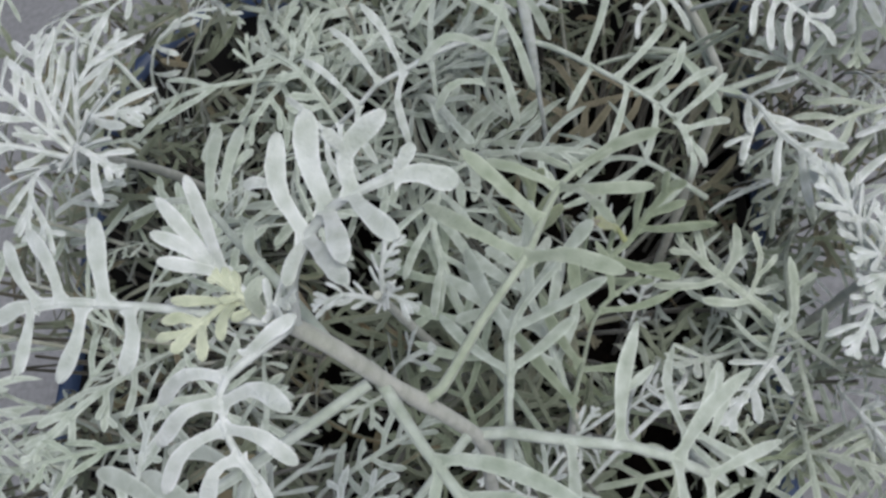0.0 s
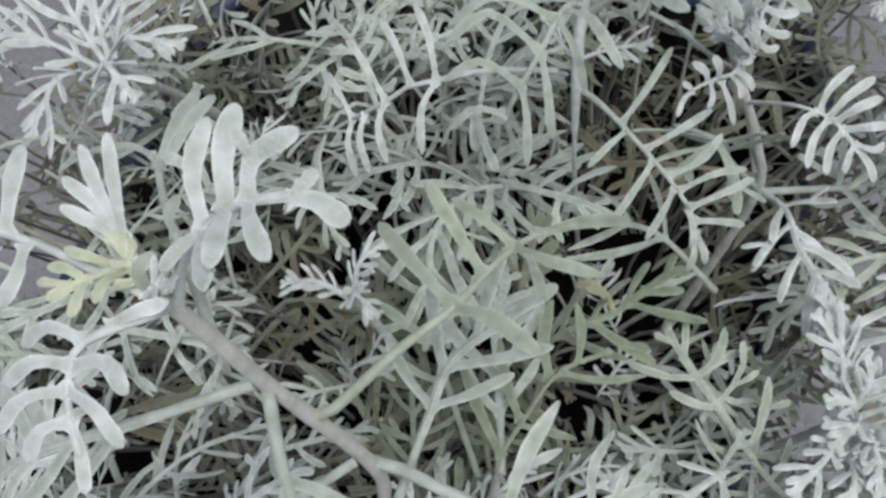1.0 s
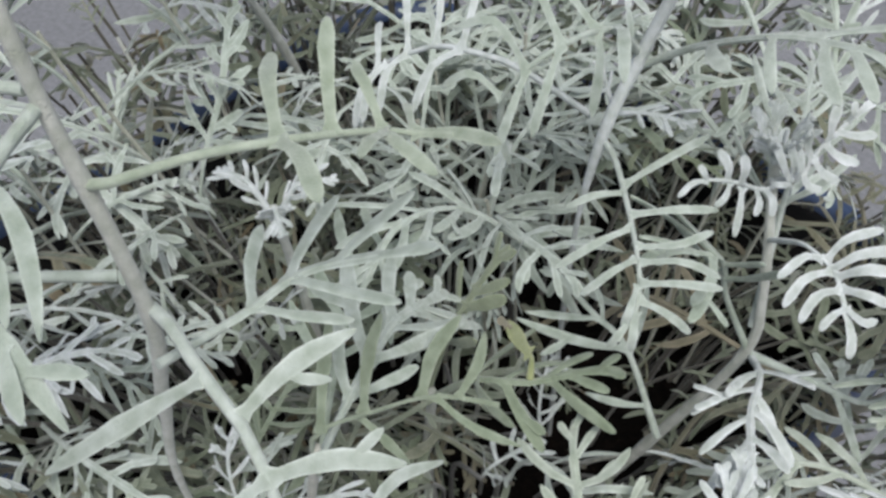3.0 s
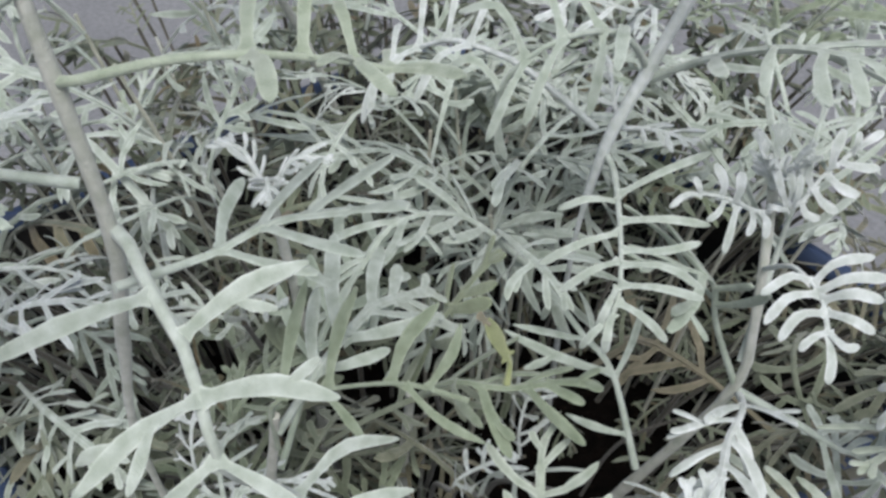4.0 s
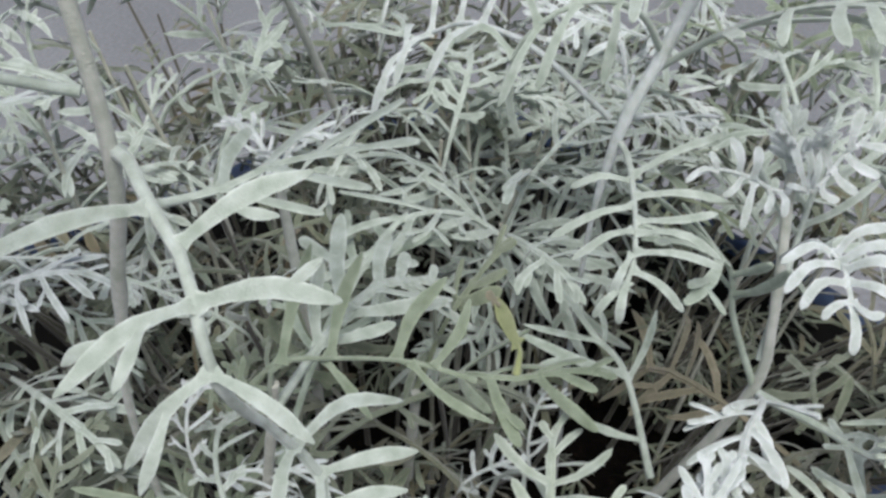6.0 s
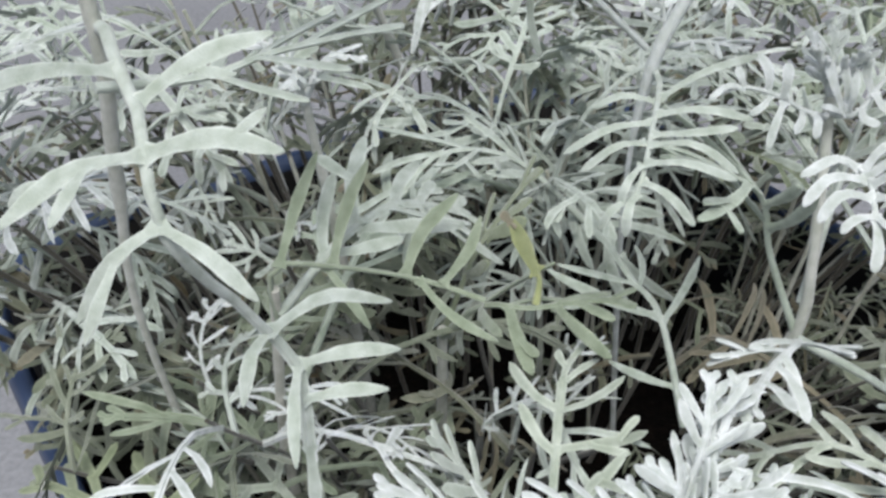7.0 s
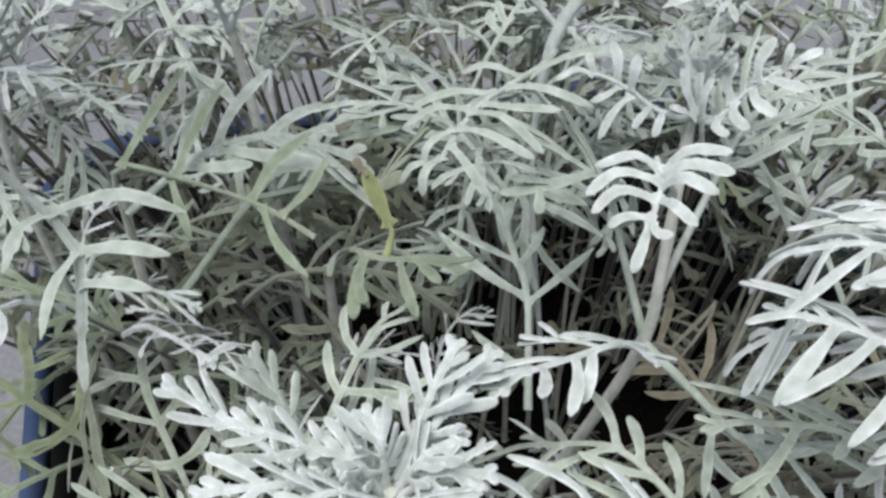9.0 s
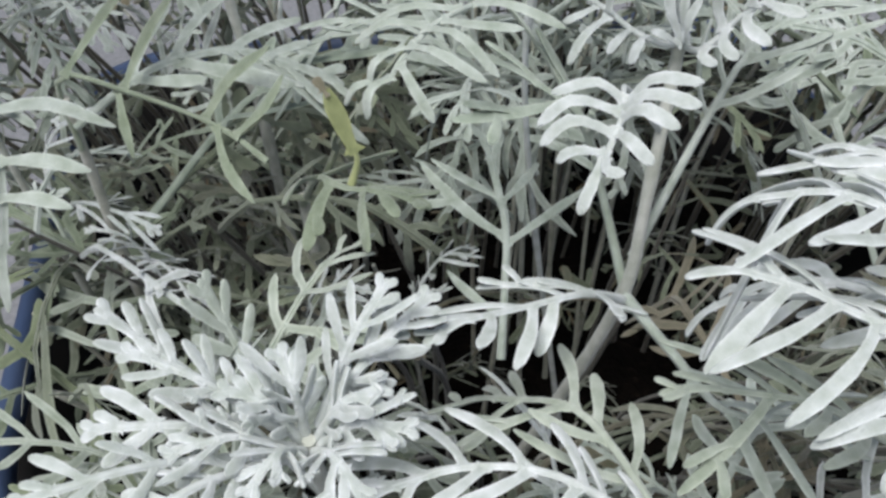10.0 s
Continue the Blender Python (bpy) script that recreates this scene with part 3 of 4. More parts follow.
straps(s2, SILVER, [(-0.0495, 0.1615, 0.3660), (-0.0475, 0.1530, 0.3770), a1, a2, a3, a4, (-0.0540, 0.1268, 0.3680)],
       [(((-0.0471, 0.1490, 0.3800), (-0.0375, 0.1395, 0.3895), (-0.0293, 0.1296, 0.3890)), 0.0030), ((a1, (-0.0570, 0.1435, 0.3895), (-0.0660, 0.1380, 0.3860)), 0.0026), ((a2, (-0.0560, 0.1375, 0.3915), (-0.0635, 0.1315, 0.3890)), 0.0025),
        ((a3, (-0.0550, 0.1275, 0.3900), (-0.0620, 0.1245, 0.3870)), 0.0024), ((a4, (-0.0575, 0.1240, 0.3800), (-0.0625, 0.1213, 0.3760)), 0.0022), ((a4, (-0.0540, 0.1270, 0.3660), (-0.0529, 0.1282, 0.3590)), 0.0020)]
       + [((a2, (-0.0440, 0.1285, 0.3825), (-0.0432, 0.1235, 0.3740)), 0.0024), ((a3, (-0.0470, 0.1232, 0.3790), (-0.0475, 0.1188, 0.3705)), 0.0022), ((a1, (-0.0425, 0.1400, 0.3800), (-0.0405, 0.1360, 0.3720)), 0.0024)], width=0.0020, stalk=0.0007)
b1, b2, b3, b4 = (-0.0711, 0.1345, 0.3727), (-0.0770, 0.1338, 0.3712), (-0.0831, 0.1317, 0.3675), (-0.0960, 0.1340, 0.3560)
straps(s2, WHITE, [(-0.0555, 0.1545, 0.3530), (-0.0635, 0.1410, 0.3690), b1, b2, b3, (-0.0900, 0.1320, 0.3620), b4, (-0.1040, 0.1360, 0.3480)],
       [((b1, (-0.0725, 0.1280, 0.3715), (-0.0726, 0.1223, 0.3640)), 0.0022), ((b3, (-0.0832, 0.1260, 0.3665), (-0.0815, 0.1214, 0.3599)), 0.0022), ((b4, (-0.0965, 0.1290, 0.3530), (-0.0950, 0.1250, 0.3460)), 0.0021), ((b1, (-0.0735, 0.1410, 0.3790), (-0.0780, 0.1470, 0.3810)), 0.0022),
        ((b2, (-0.0805, 0.1390, 0.3780), (-0.0855, 0.1440, 0.3790)), 0.0022), ((b3, (-0.0890, 0.1375, 0.3735), (-0.0945, 0.1420, 0.3730)), 0.0021), ((b4, (-0.1010, 0.1390, 0.3600), (-0.1060, 0.1440, 0.3580)), 0.0020), (((-0.0900, 0.1320, 0.3620), (-0.0900, 0.1265, 0.3600), (-0.0885, 0.1225, 0.3530)), 0.0021)], width=0.0018, stalk=0.0006)
hero(s2, WHITE, [(-0.0515, 0.157, 0.354), (-0.045, 0.158, 0.357), (-0.0385, 0.1595, 0.358)], pairs=3, bare=0.4, longest=0.0045, width=0.0014, forks=0, tip=0.004, stalk=0.0005)
hero(s2, WHITE, [(-0.0525, 0.157, 0.356), (-0.0545, 0.157, 0.361), (-0.0555, 0.1565, 0.366)], pairs=3, bare=0.3, longest=0.0035, width=0.0013, forks=0, tip=0.003, stalk=0.0005)
for k in range(4):
    a = 0.6 + k * 1.7
    b = np.array((-0.041, 0.166, 0.394))
    o = np.array((math.cos(a), math.sin(a), 0))
    hero(s2, WHITE, [b, b + o * 0.008 + (0, 0, 0.007), b + o * 0.020 + (0, 0, 0.009)], pairs=4, longest=0.008, width=0.0022, bare=0.3, tip=0.007, rng=random.Random(20 + k))

# ---- the slim shoot with the white rosette ----
s3, line3 = stem([(-0.060, 0.140, 0.200), (-0.0300, 0.153, 0.270), (-0.0155, 0.159, 0.307), (-0.0149, 0.161, 0.324), (-0.0205, 0.166, 0.353)], 0.0013)
straps(s3, WHITE, [(-0.0165, 0.1625, 0.3380), (-0.0058, 0.1533, 0.3513), (-0.0008, 0.1513, 0.3527), (0.0033, 0.1499, 0.3519), (0.0078, 0.1466, 0.3489)],
       [(((-0.0005, 0.1514, 0.3524), (-0.0022, 0.1478, 0.3547), (-0.0036, 0.1421, 0.3528)), 0.0022), (((0.0019, 0.1503, 0.3522), (0.0002, 0.1440, 0.3537), (-0.0002, 0.1396, 0.3500)), 0.0024), (((0.0048, 0.1486, 0.3508), (0.0035, 0.1432, 0.3526), (0.0034, 0.1392, 0.3491)), 0.0024),
        (((0.0074, 0.1467, 0.3496), (0.0069, 0.1428, 0.3501), (0.0066, 0.1406, 0.3484)), 0.002), (((-0.0001, 0.1516, 0.3522), (0.0015, 0.1544, 0.3565), (0.0051, 0.1598, 0.3573)), 0.0023), (((0.0018, 0.1503, 0.3523), (0.0050, 0.1529, 0.3563), (0.0093, 0.1582, 0.3563)), 0.0026)]
       + [(((0.0033, 0.1499, 0.3519), (0.0074, 0.1513, 0.3556), (0.0112, 0.1549, 0.3545)), 0.0026), (((0.0050, 0.1490, 0.3508), (0.0096, 0.1490, 0.3527), (0.0130, 0.1513, 0.3507)), 0.0025), (((0.0075, 0.1468, 0.3495), (0.0114, 0.1460, 0.3496), (0.0128, 0.1479, 0.3497)), 0.002),
        (((0.0077, 0.1467, 0.3492), (0.0107, 0.1442, 0.3469), (0.0121, 0.1425, 0.3437)), 0.0024)], up=(0.5, -0.4, 0.75), width=0.0017, stalk=0.0005)
hero(s3, SILVER, [(-0.0155, 0.160, 0.315), (-0.020, 0.172, 0.338), (-0.0225, 0.179, 0.348), (-0.030, 0.193, 0.351)], pairs=5, bare=0.5, longest=0.013, width=0.0017, droop=0.4, forks=0)
straps(s3, WHITE, [(-0.0203, 0.1655, 0.3500), (-0.0178, 0.1620, 0.3515), (-0.0184, 0.1577, 0.3536), (-0.0209, 0.1538, 0.3565), (-0.0242, 0.1493, 0.3581), (-0.0261, 0.1461, 0.3572)],
       [(((-0.0220, 0.1526, 0.3566), (-0.0222, 0.1526, 0.3605), (-0.0246, 0.1524, 0.3631)), 0.0023), (((-0.0202, 0.1543, 0.3562), (-0.0199, 0.1545, 0.3596), (-0.0211, 0.1555, 0.3619)), 0.0024), (((-0.0241, 0.1493, 0.3579), (-0.0246, 0.1488, 0.3599), (-0.0258, 0.1487, 0.3612)), 0.0018),
        (((-0.0241, 0.1493, 0.3579), (-0.0253, 0.1466, 0.3586), (-0.0261, 0.1435, 0.3567)), 0.0016), (((-0.0197, 0.1542, 0.3556), (-0.0172, 0.1502, 0.3542), (-0.0160, 0.1476, 0.3503)), 0.002), (((-0.0187, 0.1575, 0.3538), (-0.0161, 0.1548, 0.3536), (-0.0157, 0.1532, 0.3517)), 0.0018)]
       + [(((-0.0180, 0.1593, 0.3528), (-0.0150, 0.1575, 0.3531), (-0.0140, 0.1562, 0.3506)), 0.002), (((-0.0215, 0.1529, 0.3565), (-0.0204, 0.1498, 0.3557), (-0.0210, 0.1478, 0.3546)), 0.0017)], up=(0.5, -0.4, 0.75), width=0.0014, stalk=0.0005)
straps(s3, WHITE, [(-0.0203, 0.1655, 0.3500), (-0.0155, 0.1643, 0.3527), (-0.0159, 0.1643, 0.3550)],
       [(((-0.0158, 0.1641, 0.3529), (-0.0169, 0.1622, 0.3579), (-0.0204, 0.1635, 0.3614)), 0.0022), (((-0.0156, 0.1647, 0.3532), (-0.0156, 0.1639, 0.3579), (-0.0182, 0.1654, 0.3605)), 0.002), (((-0.0152, 0.1647, 0.3527), (-0.0142, 0.1642, 0.3565), (-0.0161, 0.1665, 0.3591)), 0.0018),
        (((-0.0154, 0.1640, 0.3523), (-0.0153, 0.1606, 0.3545), (-0.0171, 0.1600, 0.3542)), 0.0016)], up=(0.5, -0.4, 0.75), width=0.0012, stalk=0.0005)
straps(s3, WHITE, [(-0.0203, 0.1655, 0.3500), (-0.0160, 0.1676, 0.3510), (-0.0151, 0.1721, 0.3560), (-0.0136, 0.1758, 0.3594), (-0.0128, 0.1789, 0.3614)],
       [(((-0.0152, 0.1701, 0.3542), (-0.0162, 0.1691, 0.3581), (-0.0173, 0.1709, 0.3610)), 0.0024), (((-0.0142, 0.1735, 0.3580), (-0.0144, 0.1734, 0.3618), (-0.0152, 0.1760, 0.3651)), 0.0026), (((-0.0133, 0.1770, 0.3602), (-0.0125, 0.1771, 0.3629), (-0.0133, 0.1780, 0.3647)), 0.0018),
        (((-0.0129, 0.1784, 0.3611), (-0.0118, 0.1798, 0.3628), (-0.0109, 0.1822, 0.3641)), 0.0022), (((-0.0138, 0.1751, 0.3590), (-0.0106, 0.1756, 0.3593), (-0.0079, 0.1787, 0.3591)), 0.0024), (((-0.0149, 0.1731, 0.3566), (-0.0109, 0.1720, 0.3563), (-0.0080, 0.1742, 0.3550)), 0.0026)]
       + [(((-0.0151, 0.1704, 0.3544), (-0.0115, 0.1687, 0.3539), (-0.0091, 0.1702, 0.3525)), 0.0024), (((-0.0158, 0.1686, 0.3517), (-0.0129, 0.1664, 0.3516), (-0.0110, 0.1680, 0.3509)), 0.0022)], up=(0.5, -0.4, 0.75), width=0.0016, stalk=0.0005)
for k in range(5):
    a = k * 2.399
    b = np.array((-0.0206, 0.166, 0.353))
    way = np.array((math.cos(a) * 0.45, math.sin(a) * 0.45, 0.9))
    hero(s3, WHITE, [b, b + way * 0.005, b + way * 0.009], pairs=2, longest=0.0035, width=0.0016, bare=0.4, forks=0, tip=0.0035, stalk=0.0005, rng=random.Random(k + 40))
hero(s3, WHITE, [(-0.0140, 0.1595, 0.307), (-0.0065, 0.150, 0.3155), (-0.002, 0.140, 0.318), (0.005, 0.129, 0.3225)], pairs=4, bare=0.34, longest=0.0088, width=0.0023, droop=0.35, forks=0.5, tip=0.008, angle=62, wild=0.9)
hero(s3, SILVER, [(-0.0140, 0.1590, 0.308), (-0.002, 0.163, 0.306), (0.009, 0.169, 0.302), (0.013, 0.180, 0.303)], pairs=3, bare=0.5, longest=0.013, width=0.0021, droop=0.3, forks=0, stalk=0.0008)
hero(s3, SILVER, [(-0.0150, 0.1590, 0.309), (-0.020, 0.1555, 0.325), (-0.0199, 0.1515, 0.3386), (-0.022, 0.144, 0.345)], pairs=3, bare=0.6, longest=0.013, width=0.0024, droop=0.2, forks=0.2)

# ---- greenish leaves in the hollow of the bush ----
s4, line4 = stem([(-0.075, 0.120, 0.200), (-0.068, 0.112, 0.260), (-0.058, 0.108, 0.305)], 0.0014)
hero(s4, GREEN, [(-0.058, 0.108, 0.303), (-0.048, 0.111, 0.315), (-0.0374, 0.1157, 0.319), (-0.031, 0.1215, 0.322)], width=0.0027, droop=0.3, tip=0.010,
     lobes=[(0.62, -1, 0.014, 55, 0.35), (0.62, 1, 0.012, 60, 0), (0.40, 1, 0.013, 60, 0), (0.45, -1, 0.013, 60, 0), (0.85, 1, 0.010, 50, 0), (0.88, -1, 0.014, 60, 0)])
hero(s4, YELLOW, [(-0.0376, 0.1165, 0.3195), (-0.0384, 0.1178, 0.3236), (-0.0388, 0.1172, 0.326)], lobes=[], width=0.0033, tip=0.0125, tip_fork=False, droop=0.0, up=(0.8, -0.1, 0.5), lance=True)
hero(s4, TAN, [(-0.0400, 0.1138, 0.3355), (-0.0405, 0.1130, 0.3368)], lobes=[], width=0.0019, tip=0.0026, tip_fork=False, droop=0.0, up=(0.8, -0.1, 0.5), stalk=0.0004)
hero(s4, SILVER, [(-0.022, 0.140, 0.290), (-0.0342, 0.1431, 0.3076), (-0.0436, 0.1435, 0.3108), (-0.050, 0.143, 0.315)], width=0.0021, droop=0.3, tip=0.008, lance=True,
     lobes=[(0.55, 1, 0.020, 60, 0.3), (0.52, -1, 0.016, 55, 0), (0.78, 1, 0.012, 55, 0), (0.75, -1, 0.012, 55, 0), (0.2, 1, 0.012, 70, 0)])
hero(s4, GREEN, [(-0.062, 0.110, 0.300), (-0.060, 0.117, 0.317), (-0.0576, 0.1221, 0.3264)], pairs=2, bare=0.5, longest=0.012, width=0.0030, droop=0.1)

s8, line8 = stem([(-0.075, 0.085, 0.200), (-0.062, 0.074, 0.280), (-0.046, 0.071, 0.336)], 0.0012)
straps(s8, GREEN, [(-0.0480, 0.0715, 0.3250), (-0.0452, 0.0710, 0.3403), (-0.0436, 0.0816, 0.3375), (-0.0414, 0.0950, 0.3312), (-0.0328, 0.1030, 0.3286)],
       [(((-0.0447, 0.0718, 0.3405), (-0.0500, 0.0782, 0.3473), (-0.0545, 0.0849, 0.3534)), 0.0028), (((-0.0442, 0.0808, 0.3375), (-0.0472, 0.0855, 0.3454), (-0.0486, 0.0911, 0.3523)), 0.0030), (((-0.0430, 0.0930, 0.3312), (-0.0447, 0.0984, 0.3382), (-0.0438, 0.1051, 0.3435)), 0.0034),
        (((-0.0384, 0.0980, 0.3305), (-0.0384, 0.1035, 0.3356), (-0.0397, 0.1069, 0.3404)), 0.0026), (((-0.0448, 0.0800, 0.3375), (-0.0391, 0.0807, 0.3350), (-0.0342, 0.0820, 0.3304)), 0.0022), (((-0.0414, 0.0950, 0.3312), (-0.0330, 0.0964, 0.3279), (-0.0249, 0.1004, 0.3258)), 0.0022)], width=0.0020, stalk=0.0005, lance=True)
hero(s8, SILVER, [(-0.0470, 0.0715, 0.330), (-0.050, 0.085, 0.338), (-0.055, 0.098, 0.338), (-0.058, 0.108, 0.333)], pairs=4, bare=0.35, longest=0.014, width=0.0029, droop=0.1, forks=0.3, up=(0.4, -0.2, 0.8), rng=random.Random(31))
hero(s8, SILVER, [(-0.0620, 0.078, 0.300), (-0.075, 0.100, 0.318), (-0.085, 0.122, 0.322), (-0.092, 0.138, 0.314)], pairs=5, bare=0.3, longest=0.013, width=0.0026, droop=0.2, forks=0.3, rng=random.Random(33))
hero(s2, SILVER, [(-0.0680, 0.150, 0.310), (-0.077, 0.138, 0.325), (-0.080, 0.122, 0.330), (-0.078, 0.110, 0.324)], pairs=5, bare=0.3, longest=0.013, width=0.0024, droop=0.2, forks=0.3, rng=random.Random(34))

# ---- two white tufts further back ----
for n, (foot, top, reach) in enumerate([((-0.180, 0.190, 0.200), (-0.1467, 0.1261, 0.377), 0.022), ((-0.095, 0.110, 0.200), (-0.0834, 0.0950, 0.352), 0.010)]):
    tuft, _ = stem([foot, tuple((np.array(foot) + top) / 2 + (0, 0, 0.02)), top], 0.0013)
    for k in range(7 if n == 0 else 3):
        a = k * 2.399 + n
        o = np.array((math.cos(a), math.sin(a), 0))
        b = np.array(top)
        hero(tuft, WHITE, [b - (0, 0, 0.004), b + o * reach * 0.5 + (0, 0, reach * 0.45), b + o * reach + (0, 0, reach * 0.5)], pairs=4, bare=0.3, longest=reach * 0.36, width=0.0008 + reach * 0.05, droop=0.2, forks=0.1, tip=0.002 + reach * 0.15, rng=random.Random(200 + k + 10 * n))

# ---- the white shoot low at the front ----
s5, line5 = stem([(-0.045, 0.110, 0.200), (-0.010, 0.110, 0.260), (0.008, 0.1065, 0.298), (0.0145, 0.1055, 0.312)], 0.0014)
FRONT = np.array((0.013, 0.1055, 0.309))
fronds = random.Random(77)
for k, (x, y, z) in enumerate([(0.0072, 0.1169, 0.3309), (0.0065, 0.1229, 0.3281), (0.0093, 0.1176, 0.3239), (0.0169, 0.1133, 0.3219), (0.0217, 0.1165, 0.3202), (0.0136, 0.1036, 0.3246), (0.0149, 0.0974, 0.3224),
                                (0.0084, 0.0837, 0.3258), (0.0176, 0.0788, 0.3218), (0.0300, 0.0712, 0.3231), (0.0322, 0.0828, 0.3182), (0.0224, 0.0901, 0.3212), (0.0268, 0.0994, 0.3196), (0.0293, 0.1106, 0.3192)]):
    end = np.array((x, y, z))
    start = FRONT + (end - FRONT) * 0.15
    mid = (start + end) / 2 + (0.002, 0, 0.004)
    hero(s5, WHITE, [start, mid, end - (end - mid) * 0.25], pairs=3, bare=0.38, longest=fronds.uniform(0.0050, 0.0066), width=fronds.uniform(0.0016, 0.0020), droop=0.15, forks=0.3, tip=0.0052, up=(0.35, 0, 0.9), rng=random.Random(60 + k))
hero(s5, SILVER, [(-0.012, 0.1115, 0.262), (-0.020, 0.100, 0.285), (-0.027, 0.0925, 0.3015)], width=0.0026, droop=0.0, tip=0.009, lobes=[(0.85, 1, 0.008, 50, 0), (0.85, -1, 0.008, 50, 0), (0.95, 1, 0.008, 40, 0)])
hero(s5, WHITE, [(-0.002, 0.1110, 0.275), (-0.009, 0.092, 0.300), (-0.016, 0.080, 0.3085)], width=0.0026, droop=0.0, tip=0.009, lobes=[(0.7, 1, 0.009, 55, 0), (0.7, -1, 0.009, 55, 0), (0.9, 1, 0.008, 45, 0), (0.9, -1, 0.008, 45, 0)])

# ---- the shoot at the bush's outer side ----
s6, line6 = stem([(-0.045, 0.190, 0.200), (0.010, 0.198, 0.280), (0.038, 0.190, 0.330), (0.043, 0.186, 0.341)], 0.0016)
hero(s6, WHITE, [(0.043, 0.186, 0.340), (0.0395, 0.1697, 0.3445), (0.0372, 0.1615, 0.3484), (0.0350, 0.1555, 0.3500)], pairs=5, bare=0.22, longest=0.0115, width=0.0021, droop=0.45, forks=0, tip=0.007, tip_fork=False, angle=76, wild=0.5)
hero(s6, WHITE, [(0.042, 0.188, 0.341), (0.026, 0.183, 0.353), (0.0155, 0.175, 0.3525)], pairs=6, bare=0.25, longest=0.0100, width=0.0021, droop=0.5, forks=0.0, tip=0.006, tip_fork=False, angle=74, wild=0.6)
hero(s6, WHITE, [(0.041, 0.188, 0.338), (0.050, 0.176, 0.345), (0.056, 0.166, 0.343)], pairs=5, bare=0.3, longest=0.0095, width=0.0021, droop=0.5, forks=0, tip=0.006, tip_fork=False, angle=72, wild=0.6)
hero(s6, WHITE, [(0.043, 0.187, 0.341), (0.036, 0.177, 0.352), (0.029, 0.168, 0.355), (0.024, 0.160, 0.352)], pairs=5, bare=0.3, longest=0.0110, width=0.0021, droop=0.7, forks=0.1, tip=0.008, tip_fork=False, angle=72, wild=0.8, rng=random.Random(91))
hero(s6, WHITE, [(0.0415, 0.188, 0.337), (0.028, 0.178, 0.338), (0.020, 0.168, 0.336), (0.017, 0.160, 0.330)], pairs=5, bare=0.3, longest=0.0090, width=0.0021, droop=0.4, forks=0.1, tip=0.006, tip_fork=False, angle=72, wild=0.8, rng=random.Random(92))
hero(s6, PALE, [(0.020, 0.196, 0.298), (0.020, 0.178, 0.312), (0.018, 0.163, 0.316)], pairs=3, bare=0.4, longest=0.012, width=0.0021, droop=0.3, tip=0.009)
s7, line7 = stem([(-0.040, 0.160, 0.200), (0.015, 0.165, 0.260), (0.032, 0.155, 0.300)], 0.0013)
hero(s7, WHITE, [(0.032, 0.154, 0.301), (0.026, 0.1385, 0.311), (0.022, 0.126, 0.311), (0.024, 0.116, 0.311)], pairs=6, bare=0.12, longest=0.0105, width=0.0022, droop=0.2, forks=0, tip=0.008, angle=75)
hero(s7, PALE, [(0.030, 0.155, 0.298), (0.010, 0.146, 0.306), (-0.002, 0.135, 0.300)], pairs=4, bare=0.3, longest=0.011, width=0.0021, droop=0.3, forks=0.1)

# ---- the rest of the bush, grown stem by stem ----
CANOPY = [(-0.139, 0.131, 0.334), (-0.15, 0.155, 0.342), (-0.135, 0.107, 0.335), (-0.090, 0.145, 0.330), (-0.09, 0.10, 0.330), (-0.037, 0.116, 0.304), (-0.052, 0.1335, 0.300), (-0.06, 0.15, 0.306),
          (-0.03, 0.15, 0.275), (-0.03, 0.095, 0.292), (-0.056, 0.085, 0.312), (-0.02, 0.066, 0.300), (-0.05, 0.05, 0.325), (0.0, 0.12, 0.285), (0.02, 0.15, 0.285), (-0.02, 0.20, 0.305), (-0.1, 0.23, 0.340),
          (-0.08, 0.05, 0.328), (-0.12, 0.05, 0.335), (-0.18, 0.06, 0.330), (-0.23, 0.07, 0.318), (-0.2, 0.13, 0.320), (0.03, 0.19, 0.300), (-0.15, 0.22, 0.340), (-0.05, 0.17, 0.278), (-0.085, 0.185, 0.312), (-0.10, 0.075, 0.300), (-0.015, 0.170, 0.270),
          (-0.05, 0.26, 0.312), (-0.02, 0.23, 0.302), (-0.13, 0.02, 0.350), (-0.26, 0.20, 0.312), (-0.24, 0.12, 0.314)]
CAN = np.array(CANOPY)


def canopy(x, y):
    d = 1.0 / (1e-6 + (CAN[:, 0] - x) ** 2 + (CAN[:, 1] - y) ** 2) ** 1.5
    return float((d * CAN[:, 2]).sum() / d.sum())


HOLLOWS = [(-0.055, 0.183, 0.022), (-0.038, 0.160, 0.022), (-0.100, 0.190, 0.016), (-0.120, 0.078, 0.026), (-0.065, 0.125, 0.020), (-0.080, 0.047, 0.020), (-0.150, 0.128, 0.020), (-0.150, 0.058, 0.024), (-0.030, 0.200, 0.018), (-0.135, 0.210, 0.020), (-0.062, 0.200, 0.020), (0.000, 0.195, 0.018), (-0.056, 0.156, 0.026)]


def hollow(p):
    return p[2] < 0.298 and any(math.hypot(p[0] - x, p[1] - y) < r for x, y, r in HOLLOWS)


